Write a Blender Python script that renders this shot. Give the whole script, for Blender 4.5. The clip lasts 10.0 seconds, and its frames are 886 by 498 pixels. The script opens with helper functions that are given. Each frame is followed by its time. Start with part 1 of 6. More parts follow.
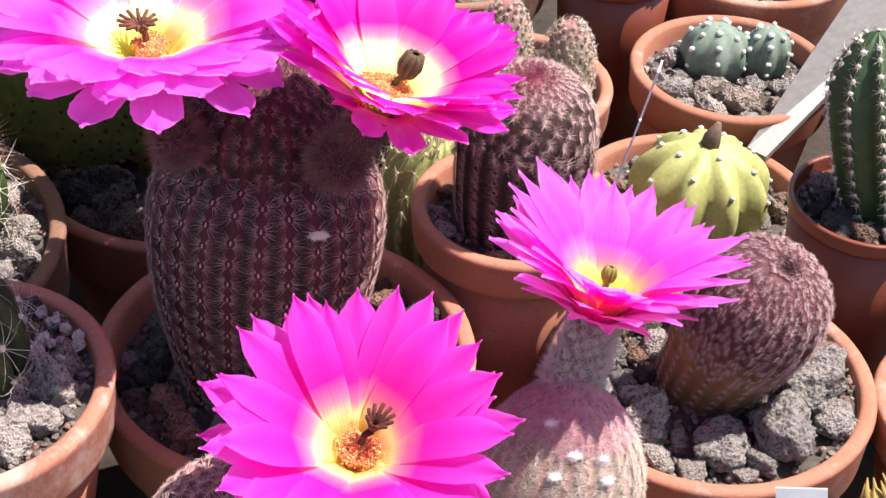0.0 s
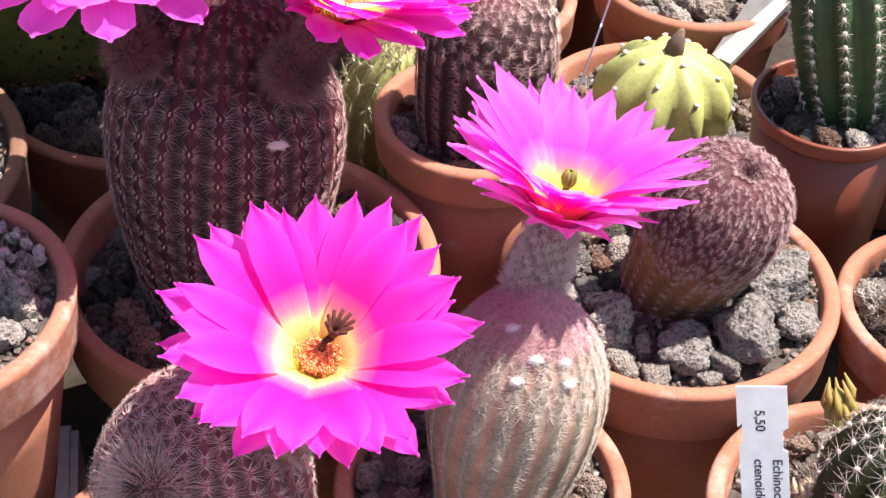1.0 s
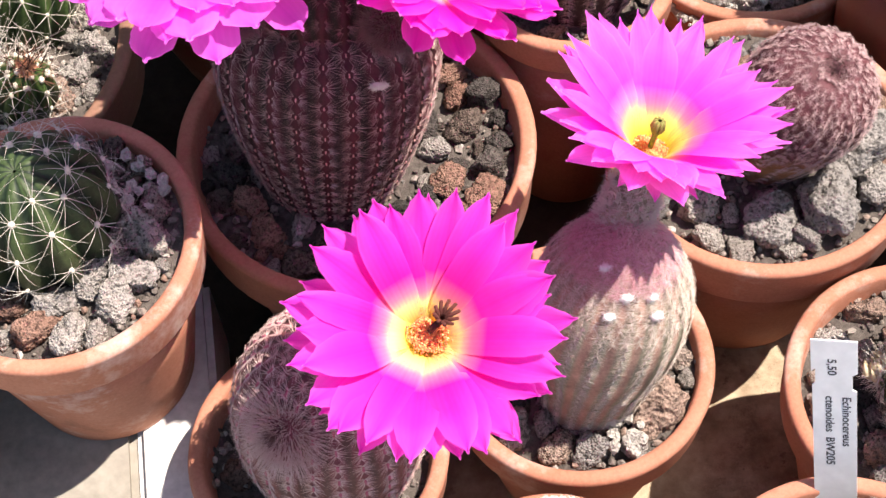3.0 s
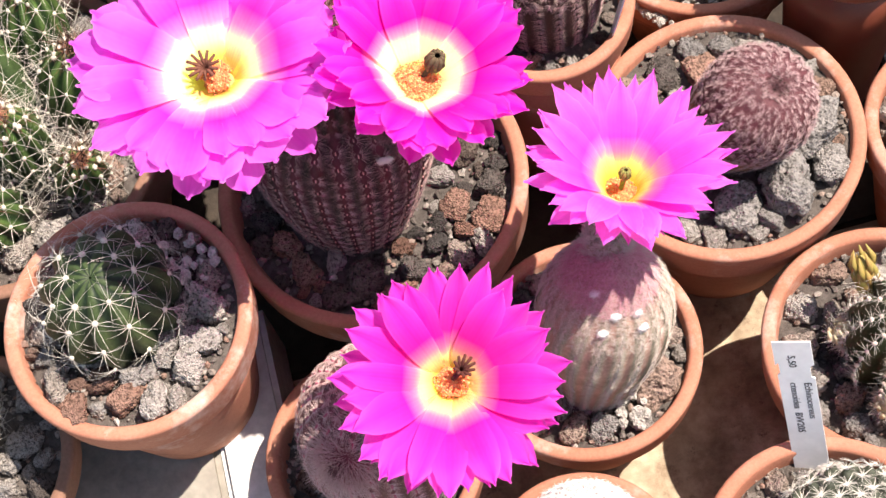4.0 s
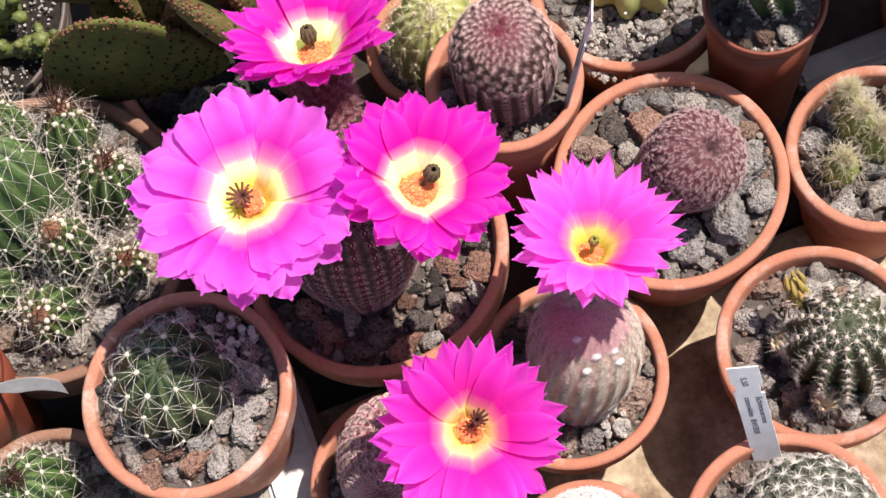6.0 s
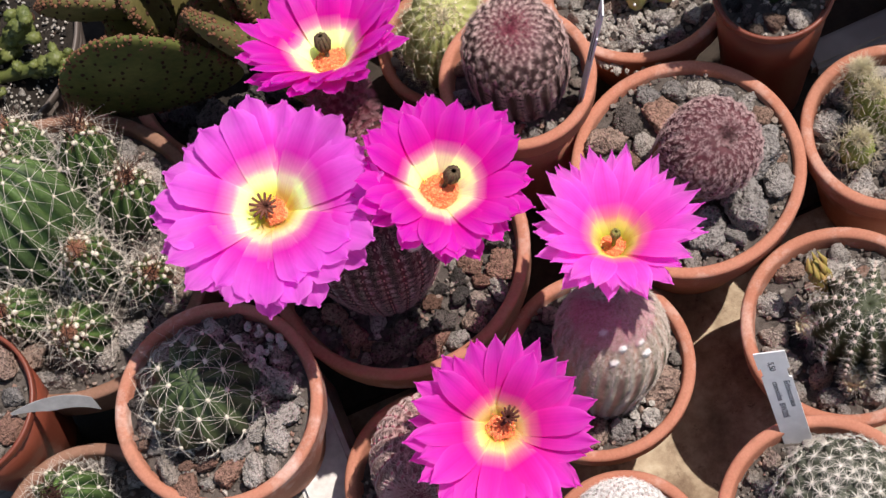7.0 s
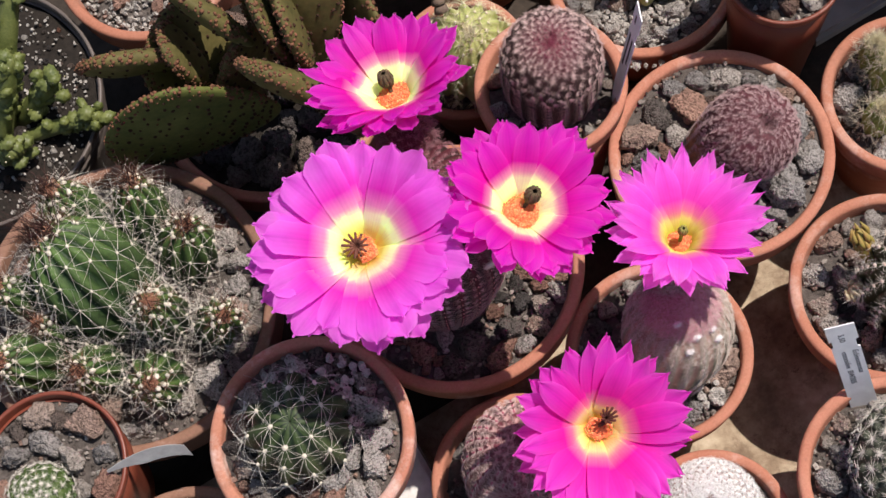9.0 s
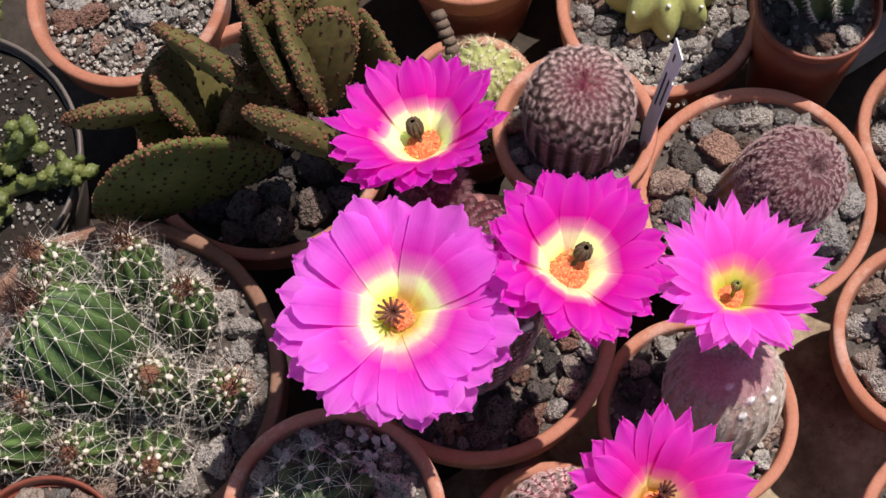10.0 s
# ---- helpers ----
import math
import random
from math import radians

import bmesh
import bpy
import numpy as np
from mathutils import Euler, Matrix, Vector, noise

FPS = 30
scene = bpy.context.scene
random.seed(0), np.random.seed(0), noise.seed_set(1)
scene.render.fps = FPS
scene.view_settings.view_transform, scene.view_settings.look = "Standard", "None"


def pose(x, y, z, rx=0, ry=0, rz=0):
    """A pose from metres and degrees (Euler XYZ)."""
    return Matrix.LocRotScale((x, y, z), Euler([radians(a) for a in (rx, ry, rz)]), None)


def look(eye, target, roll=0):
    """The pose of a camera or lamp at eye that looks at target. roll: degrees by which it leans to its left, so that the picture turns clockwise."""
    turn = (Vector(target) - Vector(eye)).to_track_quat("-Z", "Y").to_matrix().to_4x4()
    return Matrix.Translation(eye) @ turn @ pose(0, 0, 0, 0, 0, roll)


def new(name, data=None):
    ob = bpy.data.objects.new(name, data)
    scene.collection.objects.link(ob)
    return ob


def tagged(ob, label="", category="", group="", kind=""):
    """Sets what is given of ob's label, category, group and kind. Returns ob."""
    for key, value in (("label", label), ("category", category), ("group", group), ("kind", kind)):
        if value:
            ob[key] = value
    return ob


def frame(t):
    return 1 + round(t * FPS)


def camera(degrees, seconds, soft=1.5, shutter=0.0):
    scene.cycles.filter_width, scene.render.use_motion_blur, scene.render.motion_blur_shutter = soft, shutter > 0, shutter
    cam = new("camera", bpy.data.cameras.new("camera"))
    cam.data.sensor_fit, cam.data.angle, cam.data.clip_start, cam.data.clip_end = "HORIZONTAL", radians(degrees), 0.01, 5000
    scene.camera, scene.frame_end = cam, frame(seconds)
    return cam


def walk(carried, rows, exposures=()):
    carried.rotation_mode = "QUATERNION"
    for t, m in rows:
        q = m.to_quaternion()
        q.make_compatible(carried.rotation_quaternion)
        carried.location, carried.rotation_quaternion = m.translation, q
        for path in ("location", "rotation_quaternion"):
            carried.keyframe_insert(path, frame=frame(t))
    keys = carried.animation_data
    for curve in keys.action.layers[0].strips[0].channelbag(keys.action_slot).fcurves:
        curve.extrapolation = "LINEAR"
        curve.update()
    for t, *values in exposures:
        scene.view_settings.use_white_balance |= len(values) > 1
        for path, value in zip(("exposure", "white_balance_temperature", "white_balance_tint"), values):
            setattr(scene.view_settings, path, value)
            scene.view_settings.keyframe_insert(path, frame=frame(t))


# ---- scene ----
cam = camera(31.00, 10.0)
PATH = [
    (0, (-0.148, -0.3607, 0.3504), (-0.0828, 0.0274, 0.0419), 2.51),
    (0.5, (-0.1406, -0.3603, 0.3454), (-0.062, 0.0156, 0.0251), 2.54),
    (1, (-0.1431, -0.3639, 0.3462), (-0.0732, 0.0084, 0.0199), 2.18),
    (1.5, (-0.1446, -0.3633, 0.3443), (-0.0761, 0.0049, 0.0131), 2.34),
    (2, (-0.1481, -0.3615, 0.3401), (-0.09, 0.0015, 0.0011), 1.75),
    (2.2, (-0.1446, -0.3468, 0.351), (-0.1016, 0.0038, -0.003), 0.57),
    (3.3, (-0.119, -0.2721, 0.4974), (-0.1107, -0.0461, 0.0515), -9.03),
    (3.5, (-0.1095, -0.264, 0.5258), (-0.1118, -0.0476, 0.0751), -13.50),
    (4, (-0.1067, -0.2592, 0.5592), (-0.1124, -0.0563, 0.1023), -16.97),
    (4.5, (-0.1052, -0.252, 0.5558), (-0.1066, -0.0575, 0.0952), -16.11),
    (5, (-0.1059, -0.245, 0.5628), (-0.1121, -0.056, 0.0999), -18.66),
    (5.5, (-0.1048, -0.223, 0.594), (-0.1063, -0.0413, 0.1282), -19.42),
    (6, (-0.1098, -0.2416, 0.681), (-0.1062, -0.0673, 0.2124), -20.07),
    (6.2, (-0.1076, -0.2342, 0.68), (-0.1127, -0.0623, 0.2105), -24.31),
    (7.3, (-0.1133, -0.2401, 0.693), (-0.1139, -0.0659, 0.2243), -24.12),
    (7.5, (-0.1111, -0.2362, 0.6978), (-0.1139, -0.0674, 0.2272), -24.95),
    (8, (-0.1321, -0.2232, 0.7025), (-0.1246, -0.0606, 0.2297), -24.19),
    (8.5, (-0.1562, -0.2165, 0.7117), (-0.1388, -0.0613, 0.2367), -21.52),
    (9, (-0.1721, -0.1924, 0.7249), (-0.1465, -0.0441, 0.2481), -21.26),
    (9.5, (-0.1991, -0.1417, 0.7079), (-0.1566, -0.0047, 0.2289), -18.04),
    (10, (-0.2028, -0.1419, 0.6784), (-0.1486, -0.0, 0.202), -11.89),
]
walk(cam, [(t, look(eye, target, roll)) for t, eye, target, roll in PATH], [(0, 0.96, 6980, 17.5), (1, 1.11, 7030, 15.5), (2, 1.17, 7080, 14.5), (3.5, 1.02, 7280, 14.5), (4.5, 0.99, 7280, 14.5), (5.5, 0.86, 7180, 14.5), (6, 0.6, 7030, 14.5), (7.5, 0.12, 6930, 14.5), (8.5, 0.12, 6880, 14.5), (10, 0.16, 6880, 14.5)])

# ---- light ----
SUN = Vector((0.452, 0.06, 0.890)).normalized()
world = bpy.data.worlds.new("sky")
scene.world = world
world.use_nodes = True
wn = world.node_tree.nodes
sky = wn.new("ShaderNodeTexSky")
sky.sky_type, sky.sun_disc = "NISHITA", False
sky.sun_elevation, sky.sun_rotation = math.asin(SUN.z), math.atan2(SUN.x, SUN.y)
wn["Background"].inputs["Strength"].default_value = 0.102
world.node_tree.links.new(sky.outputs[0], wn["Background"].inputs[0])
lamp = bpy.data.lights.new("sun", "SUN")
lamp.energy, lamp.angle, lamp.color = 5.0, radians(0.55), (1.0, 0.965, 0.925)
sun = new("sun", lamp)
sun.matrix_world = look(SUN * 3, (0, 0, 0))

# ---- helpers of this scene ----
CM = 0.01
rnd = random.Random(7)
npr = np.random.default_rng(7)


def mesh_of(name, verts, faces, material, smooth=True, attrs=None):
    """A mesh from arrays of places in centimetres and faces."""
    me = bpy.data.meshes.new(name)
    me.from_pydata((np.asarray(verts, float) * CM).tolist(), [], faces if isinstance(faces, list) else faces.tolist())
    for key, values in (attrs or {}).items():
        a = me.attributes.new(key, "FLOAT", "POINT")
        a.data.foreach_set("value", np.asarray(values, dtype=np.float32))
    me.polygons.foreach_set("use_smooth", [smooth] * len(me.polygons))
    me.materials.append(material)
    me.update()
    return me


def thing(name, at, label, category, group="", kind="", data=None):
    ob = new(name, data)
    ob.location = Vector(at) * CM
    if data is None:
        ob.empty_display_size = 0.01
    return tagged(ob, label, category, group, kind)


def part(name, me, parent, matrix=None, label="", kind=""):
    ob = new(name, me)
    ob.parent = parent
    if matrix is not None:
        ob.matrix_basis = matrix
    return tagged(ob, label, "", "", kind)


def frame_of(axis):
    """Two unit vectors square to the axis, and the axis."""
    a = np.asarray(axis, float)
    a = a / np.linalg.norm(a)
    e1 = np.cross((0.0, 1.0, 0.0) if abs(a[1]) < 0.9 else (1.0, 0.0, 0.0), a)
    e1 /= np.linalg.norm(e1)
    return e1, np.cross(a, e1), a


def lathe(profile, n=56, wobble=0.0, seed=0):
    """Verts and faces of a profile of (radius, height) turned round z."""
    p = np.asarray(profile, float)
    th = np.linspace(0, 2 * np.pi, n, endpoint=False)
    g = np.random.default_rng(seed)
    ph = g.uniform(0, 6.28, 3)
    w = 1 + wobble * (np.sin(2 * th + ph[0]) + 0.6 * np.sin(3 * th + ph[1]) + 0.4 * np.sin(5 * th + ph[2]))
    v = np.stack([p[:, :1] * np.cos(th) * w, p[:, :1] * np.sin(th) * w, p[:, 1:] + 0 * th], -1).reshape(-1, 3)
    i, j = np.meshgrid(np.arange(len(p) - 1), np.arange(n), indexing="ij")
    k = (j + 1) % n
    f = np.stack([i * n + j, i * n + k, (i + 1) * n + k, (i + 1) * n + j], -1).reshape(-1, 4)
    return v, f


def spikes(origin, way, length, radius):
    """Thin three-sided needles from arrays of places, ways, lengths and radii."""
    o, w = np.asarray(origin, float), np.asarray(way, float)
    w = w / np.linalg.norm(w, axis=1, keepdims=True)
    n = len(o)
    length, radius = np.broadcast_to(length, n)[:, None], np.broadcast_to(radius, n)[:, None]
    helper = np.where(np.abs(w[:, 2:]) < 0.8, np.array([[0.0, 0.0, 1.0]]), np.array([[1.0, 0.0, 0.0]]))
    a = np.cross(w, helper)
    a /= np.linalg.norm(a, axis=1, keepdims=True)
    b = np.cross(w, a)
    ring = [o + radius * (np.cos(t) * a + np.sin(t) * b) for t in (0, 2.094, 4.189)]
    v = np.stack([*ring, o + w * length], 1).reshape(-1, 3)
    base = np.arange(n)[:, None] * 4
    f = np.concatenate([base + q for q in ([0, 1, 3], [1, 2, 3], [2, 0, 3])])
    return v, f


def ball_mesh(sub):
    bm = bmesh.new()
    bmesh.ops.create_icosphere(bm, subdivisions=sub, radius=1.0)
    v = np.array([q.co[:] for q in bm.verts])
    f = np.array([[q.index for q in face.verts] for face in bm.faces])
    bm.free()
    return v, f


BALL1, BALL2, BALL3, BALL4 = ball_mesh(1), ball_mesh(2), ball_mesh(3), ball_mesh(4)


def blobs(places, sizes):
    """Many small lumps as one mesh. sizes: a radius each."""
    places, sizes = np.asarray(places, float), np.broadcast_to(sizes, len(places))
    bv, bf = BALL1
    v = (places[:, None] + bv[None] * sizes[:, None, None] * npr.uniform(0.75, 1.25, (len(places), 1, 3))).reshape(-1, 3)
    f = (np.arange(len(places))[:, None, None] * len(bv) + bf[None]).reshape(-1, 3)
    return v, f


# ---- materials ----
def shader(name, rough=0.8, spec=0.3):
    m = bpy.data.materials.new(name)
    m.use_nodes = True
    b = m.node_tree.nodes["Principled BSDF"]
    b.inputs["Roughness"].default_value = rough
    b.inputs["Specular IOR Level"].default_value = spec
    return m, m.node_tree.nodes, m.node_tree.links, b


def ramp(nodes, links, source, stops):
    r = nodes.new("ShaderNodeValToRGB")
    while len(r.color_ramp.elements) < len(stops):
        r.color_ramp.elements.new(0.5)
    for e, (pos, col) in zip(r.color_ramp.elements, stops):
        e.position, e.color = pos, (*col, 1)
    links.new(source, r.inputs[0])
    return r.outputs[0]


def noise_node(nodes, links, scale, detail=4, rough=0.55, coord=None, kind="Object"):
    n = nodes.new("ShaderNodeTexNoise")
    n.inputs["Scale"].default_value, n.inputs["Detail"].default_value, n.inputs["Roughness"].default_value = scale, detail, rough
    if coord is None:
        coord = nodes.new("ShaderNodeTexCoord").outputs[kind]
    links.new(coord, n.inputs["Vector"])
    return n.outputs["Fac"]


def mixed(nodes, links, fac, a, b, mode="MIX"):
    m = nodes.new("ShaderNodeMix")
    m.data_type, m.blend_type = "RGBA", mode
    for value, socket in ((fac, m.inputs[0]), (a, m.inputs[6]), (b, m.inputs[7])):
        if hasattr(value, "is_linked"):
            links.new(value, socket)
        elif isinstance(value, tuple):
            socket.default_value = (*value, 1)
        else:
            socket.default_value = value
    return m.outputs[2]


def bumped(nodes, links, b, height, strength, distance):
    n = nodes.new("ShaderNodeBump")
    n.inputs["Strength"].default_value, n.inputs["Distance"].default_value = strength, distance
    links.new(height, n.inputs["Height"])
    links.new(n.outputs[0], b.inputs["Normal"])


def offset_coord(nodes, links, kind="Object"):
    """Object coordinates, shifted by chance from object to object."""
    c, info, add = nodes.new("ShaderNodeTexCoord"), nodes.new("ShaderNodeObjectInfo"), nodes.new("ShaderNodeVectorMath")
    add.operation = "MULTIPLY_ADD"
    add.inputs[0].default_value = (1, 1, 1)
    links.new(info.outputs["Random"], add.inputs[0])
    add.inputs[1].default_value = (3.7, 5.1, 2.9)
    links.new(c.outputs[kind], add.inputs[2])
    return add.outputs[0], info.outputs["Random"]


def grainy(name, dark, light, scale=250, rough=0.85, bump=0.4, bump_size=0.0006, spec=0.25, fine=None):
    m, n, l, b = shader(name, rough, spec)
    co, _ = offset_coord(n, l)
    big, small = noise_node(n, l, scale, 4, 0.6, co), noise_node(n, l, scale * (fine or 7), 3, 0.6, co)
    col = ramp(n, l, big, [(0.3, dark), (0.7, light)])
    col = mixed(n, l, 0.35, col, ramp(n, l, small, [(0.3, tuple(c * 0.6 for c in dark)), (0.7, light)]))
    l.new(col, b.inputs["Base Color"])
    bumped(n, l, b, small, bump, bump_size)
    return m


def terracotta(name, dark, light, chalk=0.6, rough=0.8, spec=0.2):
    m, n, l, b = shader(name, rough, spec)
    co, rand = offset_coord(n, l)
    col = ramp(n, l, noise_node(n, l, 45, 6, 0.65, co), [(0.25, dark), (0.75, light)])
    col = mixed(n, l, 0.25, col, ramp(n, l, noise_node(n, l, 900, 3, 0.6, co), [(0.3, tuple(c * 0.7 for c in dark)), (0.7, tuple(min(1, c * 1.15) for c in light))]))
    col = mixed(n, l, 1.0, col, ramp(n, l, rand, [(0, (0.86, 0.84, 0.82)), (1, (1.0, 1.0, 1.0))]), "MULTIPLY")
    if chalk:
        veil = ramp(n, l, noise_node(n, l, 28, 8, 0.72, co), [(0.60 - 0.1 * chalk, (0, 0, 0)), (0.74, (chalk, chalk, chalk))])
        col = mixed(n, l, veil, col, (0.72, 0.62, 0.56))
        soot = ramp(n, l, noise_node(n, l, 60, 8, 0.7, co), [(0.58, (0, 0, 0)), (0.75, (0.55, 0.55, 0.55))])
        col = mixed(n, l, soot, col, (0.12, 0.07, 0.05))
    l.new(col, b.inputs["Base Color"])
    bumped(n, l, b, noise_node(n, l, 1400, 4, 0.6, co), 0.25, 0.0004)
    return m


CLAY = terracotta("terracotta", (0.36, 0.135, 0.082), (0.48, 0.22, 0.15), 0.5)
CLAY_CHALK = terracotta("chalk_stained_terracotta", (0.37, 0.14, 0.086), (0.50, 0.235, 0.16), 0.85)
CLAY_OLD = terracotta("weathered_terracotta", (0.20, 0.105, 0.07), (0.31, 0.175, 0.125), 0.35)
PLASTIC = terracotta("brown_plastic", (0.17, 0.042, 0.024), (0.21, 0.054, 0.031), 0.0, 0.42, 0.45)
PLASTIC_GREY = terracotta("dark_plastic", (0.10, 0.085, 0.075), (0.16, 0.13, 0.115), 0.0, 0.5, 0.4)


def lava(name, stops, pits=1.0):
    m, n, l, b = shader(name, 0.92, 0.15)
    co, rand = offset_coord(n, l)
    tone = ramp(n, l, rand, stops)
    tone = mixed(n, l, 1.0, tone, ramp(n, l, noise_node(n, l, 260, 8, 0.72, co), [(0.28, (0.50, 0.49, 0.48)), (0.72, (1.2, 1.17, 1.14))]), "MULTIPLY")
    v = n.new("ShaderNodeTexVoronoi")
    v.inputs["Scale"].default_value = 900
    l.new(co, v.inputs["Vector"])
    # pores and wider pits are darkened in the colour for the shade inside
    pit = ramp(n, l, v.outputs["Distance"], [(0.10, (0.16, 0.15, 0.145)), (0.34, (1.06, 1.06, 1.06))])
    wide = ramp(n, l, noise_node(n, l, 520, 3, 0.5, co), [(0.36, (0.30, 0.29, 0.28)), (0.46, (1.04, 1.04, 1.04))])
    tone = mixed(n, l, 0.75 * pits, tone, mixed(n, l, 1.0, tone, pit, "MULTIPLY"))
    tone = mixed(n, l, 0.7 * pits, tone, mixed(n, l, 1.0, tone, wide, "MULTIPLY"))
    l.new(tone, b.inputs["Base Color"])
    h = mixed(n, l, 0.5, noise_node(n, l, 700, 8, 0.75, co), v.outputs["Distance"])
    bumped(n, l, b, h, 1.0, 0.0028)
    return m


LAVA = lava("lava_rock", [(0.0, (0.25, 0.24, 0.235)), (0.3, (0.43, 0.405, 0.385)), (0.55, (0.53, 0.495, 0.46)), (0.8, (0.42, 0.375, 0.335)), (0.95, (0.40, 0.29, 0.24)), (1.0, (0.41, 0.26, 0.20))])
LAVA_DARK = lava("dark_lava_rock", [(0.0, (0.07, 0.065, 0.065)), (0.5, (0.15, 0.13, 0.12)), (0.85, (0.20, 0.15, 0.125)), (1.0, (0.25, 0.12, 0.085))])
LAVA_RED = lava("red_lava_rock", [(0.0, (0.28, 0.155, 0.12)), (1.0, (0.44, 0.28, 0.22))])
PUMICE = lava("white_pumice", [(0.0, (0.52, 0.49, 0.45)), (1.0, (0.72, 0.69, 0.65))], 0.3)
# dark soil, coloured darker still for the shade lying on its pots
SOIL = grainy("shade_dark_soil", (0.012, 0.010, 0.008), (0.04, 0.032, 0.026), 300, 0.95, 0.8, 0.0012)
GRIT = grainy("dark_grit", (0.05, 0.042, 0.037), (0.17, 0.145, 0.128), 300, 0.95, 0.8, 0.0012)


def fine_gravel():
    m, n, l, b = shader("fine_lava_gravel", 0.95, 0.12)
    isle = n.new("ShaderNodeNewGeometry").outputs["Random Per Island"]
    tone = ramp(n, l, isle, [(0.0, (0.07, 0.058, 0.05)), (0.35, (0.19, 0.165, 0.15)), (0.7, (0.31, 0.28, 0.25)), (0.9, (0.30, 0.19, 0.15)), (0.97, (0.50, 0.47, 0.43))])
    co, _ = offset_coord(n, l)
    tone = mixed(n, l, 1.0, tone, ramp(n, l, noise_node(n, l, 900, 5, 0.7, co), [(0.3, (0.55, 0.54, 0.53)), (0.7, (1.2, 1.18, 1.16))]), "MULTIPLY")
    l.new(tone, b.inputs["Base Color"])
    bumped(n, l, b, noise_node(n, l, 1500, 5, 0.7, co), 0.8, 0.0006)
    return m


FINE = fine_gravel()


def bench_material():
    m, n, l, b = shader("stained_bench", 0.85, 0.2)
    co = n.new("ShaderNodeTexCoord").outputs["Object"]
    col = ramp(n, l, noise_node(n, l, 22, 8, 0.7, co), [(0.32, (0.12, 0.080, 0.050)), (0.46, (0.27, 0.20, 0.135)), (0.58, (0.44, 0.355, 0.25)), (0.72, (0.62, 0.54, 0.41))])
    spots = ramp(n, l, noise_node(n, l, 160, 6, 0.75, co), [(0.60, (0, 0, 0)), (0.70, (0.85, 0.85, 0.85))])
    col = mixed(n, l, spots, col, (0.09, 0.055, 0.038))
    stain = ramp(n, l, noise_node(n, l, 55, 8, 0.72, co), [(0.52, (0, 0, 0)), (0.66, (0.8, 0.8, 0.8))])
    dirt = mixed(n, l, stain, col, (0.15, 0.10, 0.068))
    l.new(dirt, b.inputs["Base Color"])
    bumped(n, l, b, noise_node(n, l, 500, 6, 0.7, co), 0.4, 0.001)
    return m


BENCH = bench_material()
BOARD = grainy("whitewashed_board", (0.52, 0.50, 0.47), (0.72, 0.70, 0.67), 40, 0.75, 0.3, 0.0006)
WEATHERED = grainy("weathered_board", (0.17, 0.155, 0.13), (0.32, 0.295, 0.25), 30, 0.85, 0.4, 0.0008)
SHADE_WOOD = grainy("shade_dark_boards", (0.018, 0.014, 0.011), (0.060, 0.045, 0.034), 35, 0.8, 0.5, 0.001)
SLATE = grainy("grey_paving", (0.20, 0.19, 0.18), (0.34, 0.32, 0.30), 6, 0.9, 0.4, 0.002)


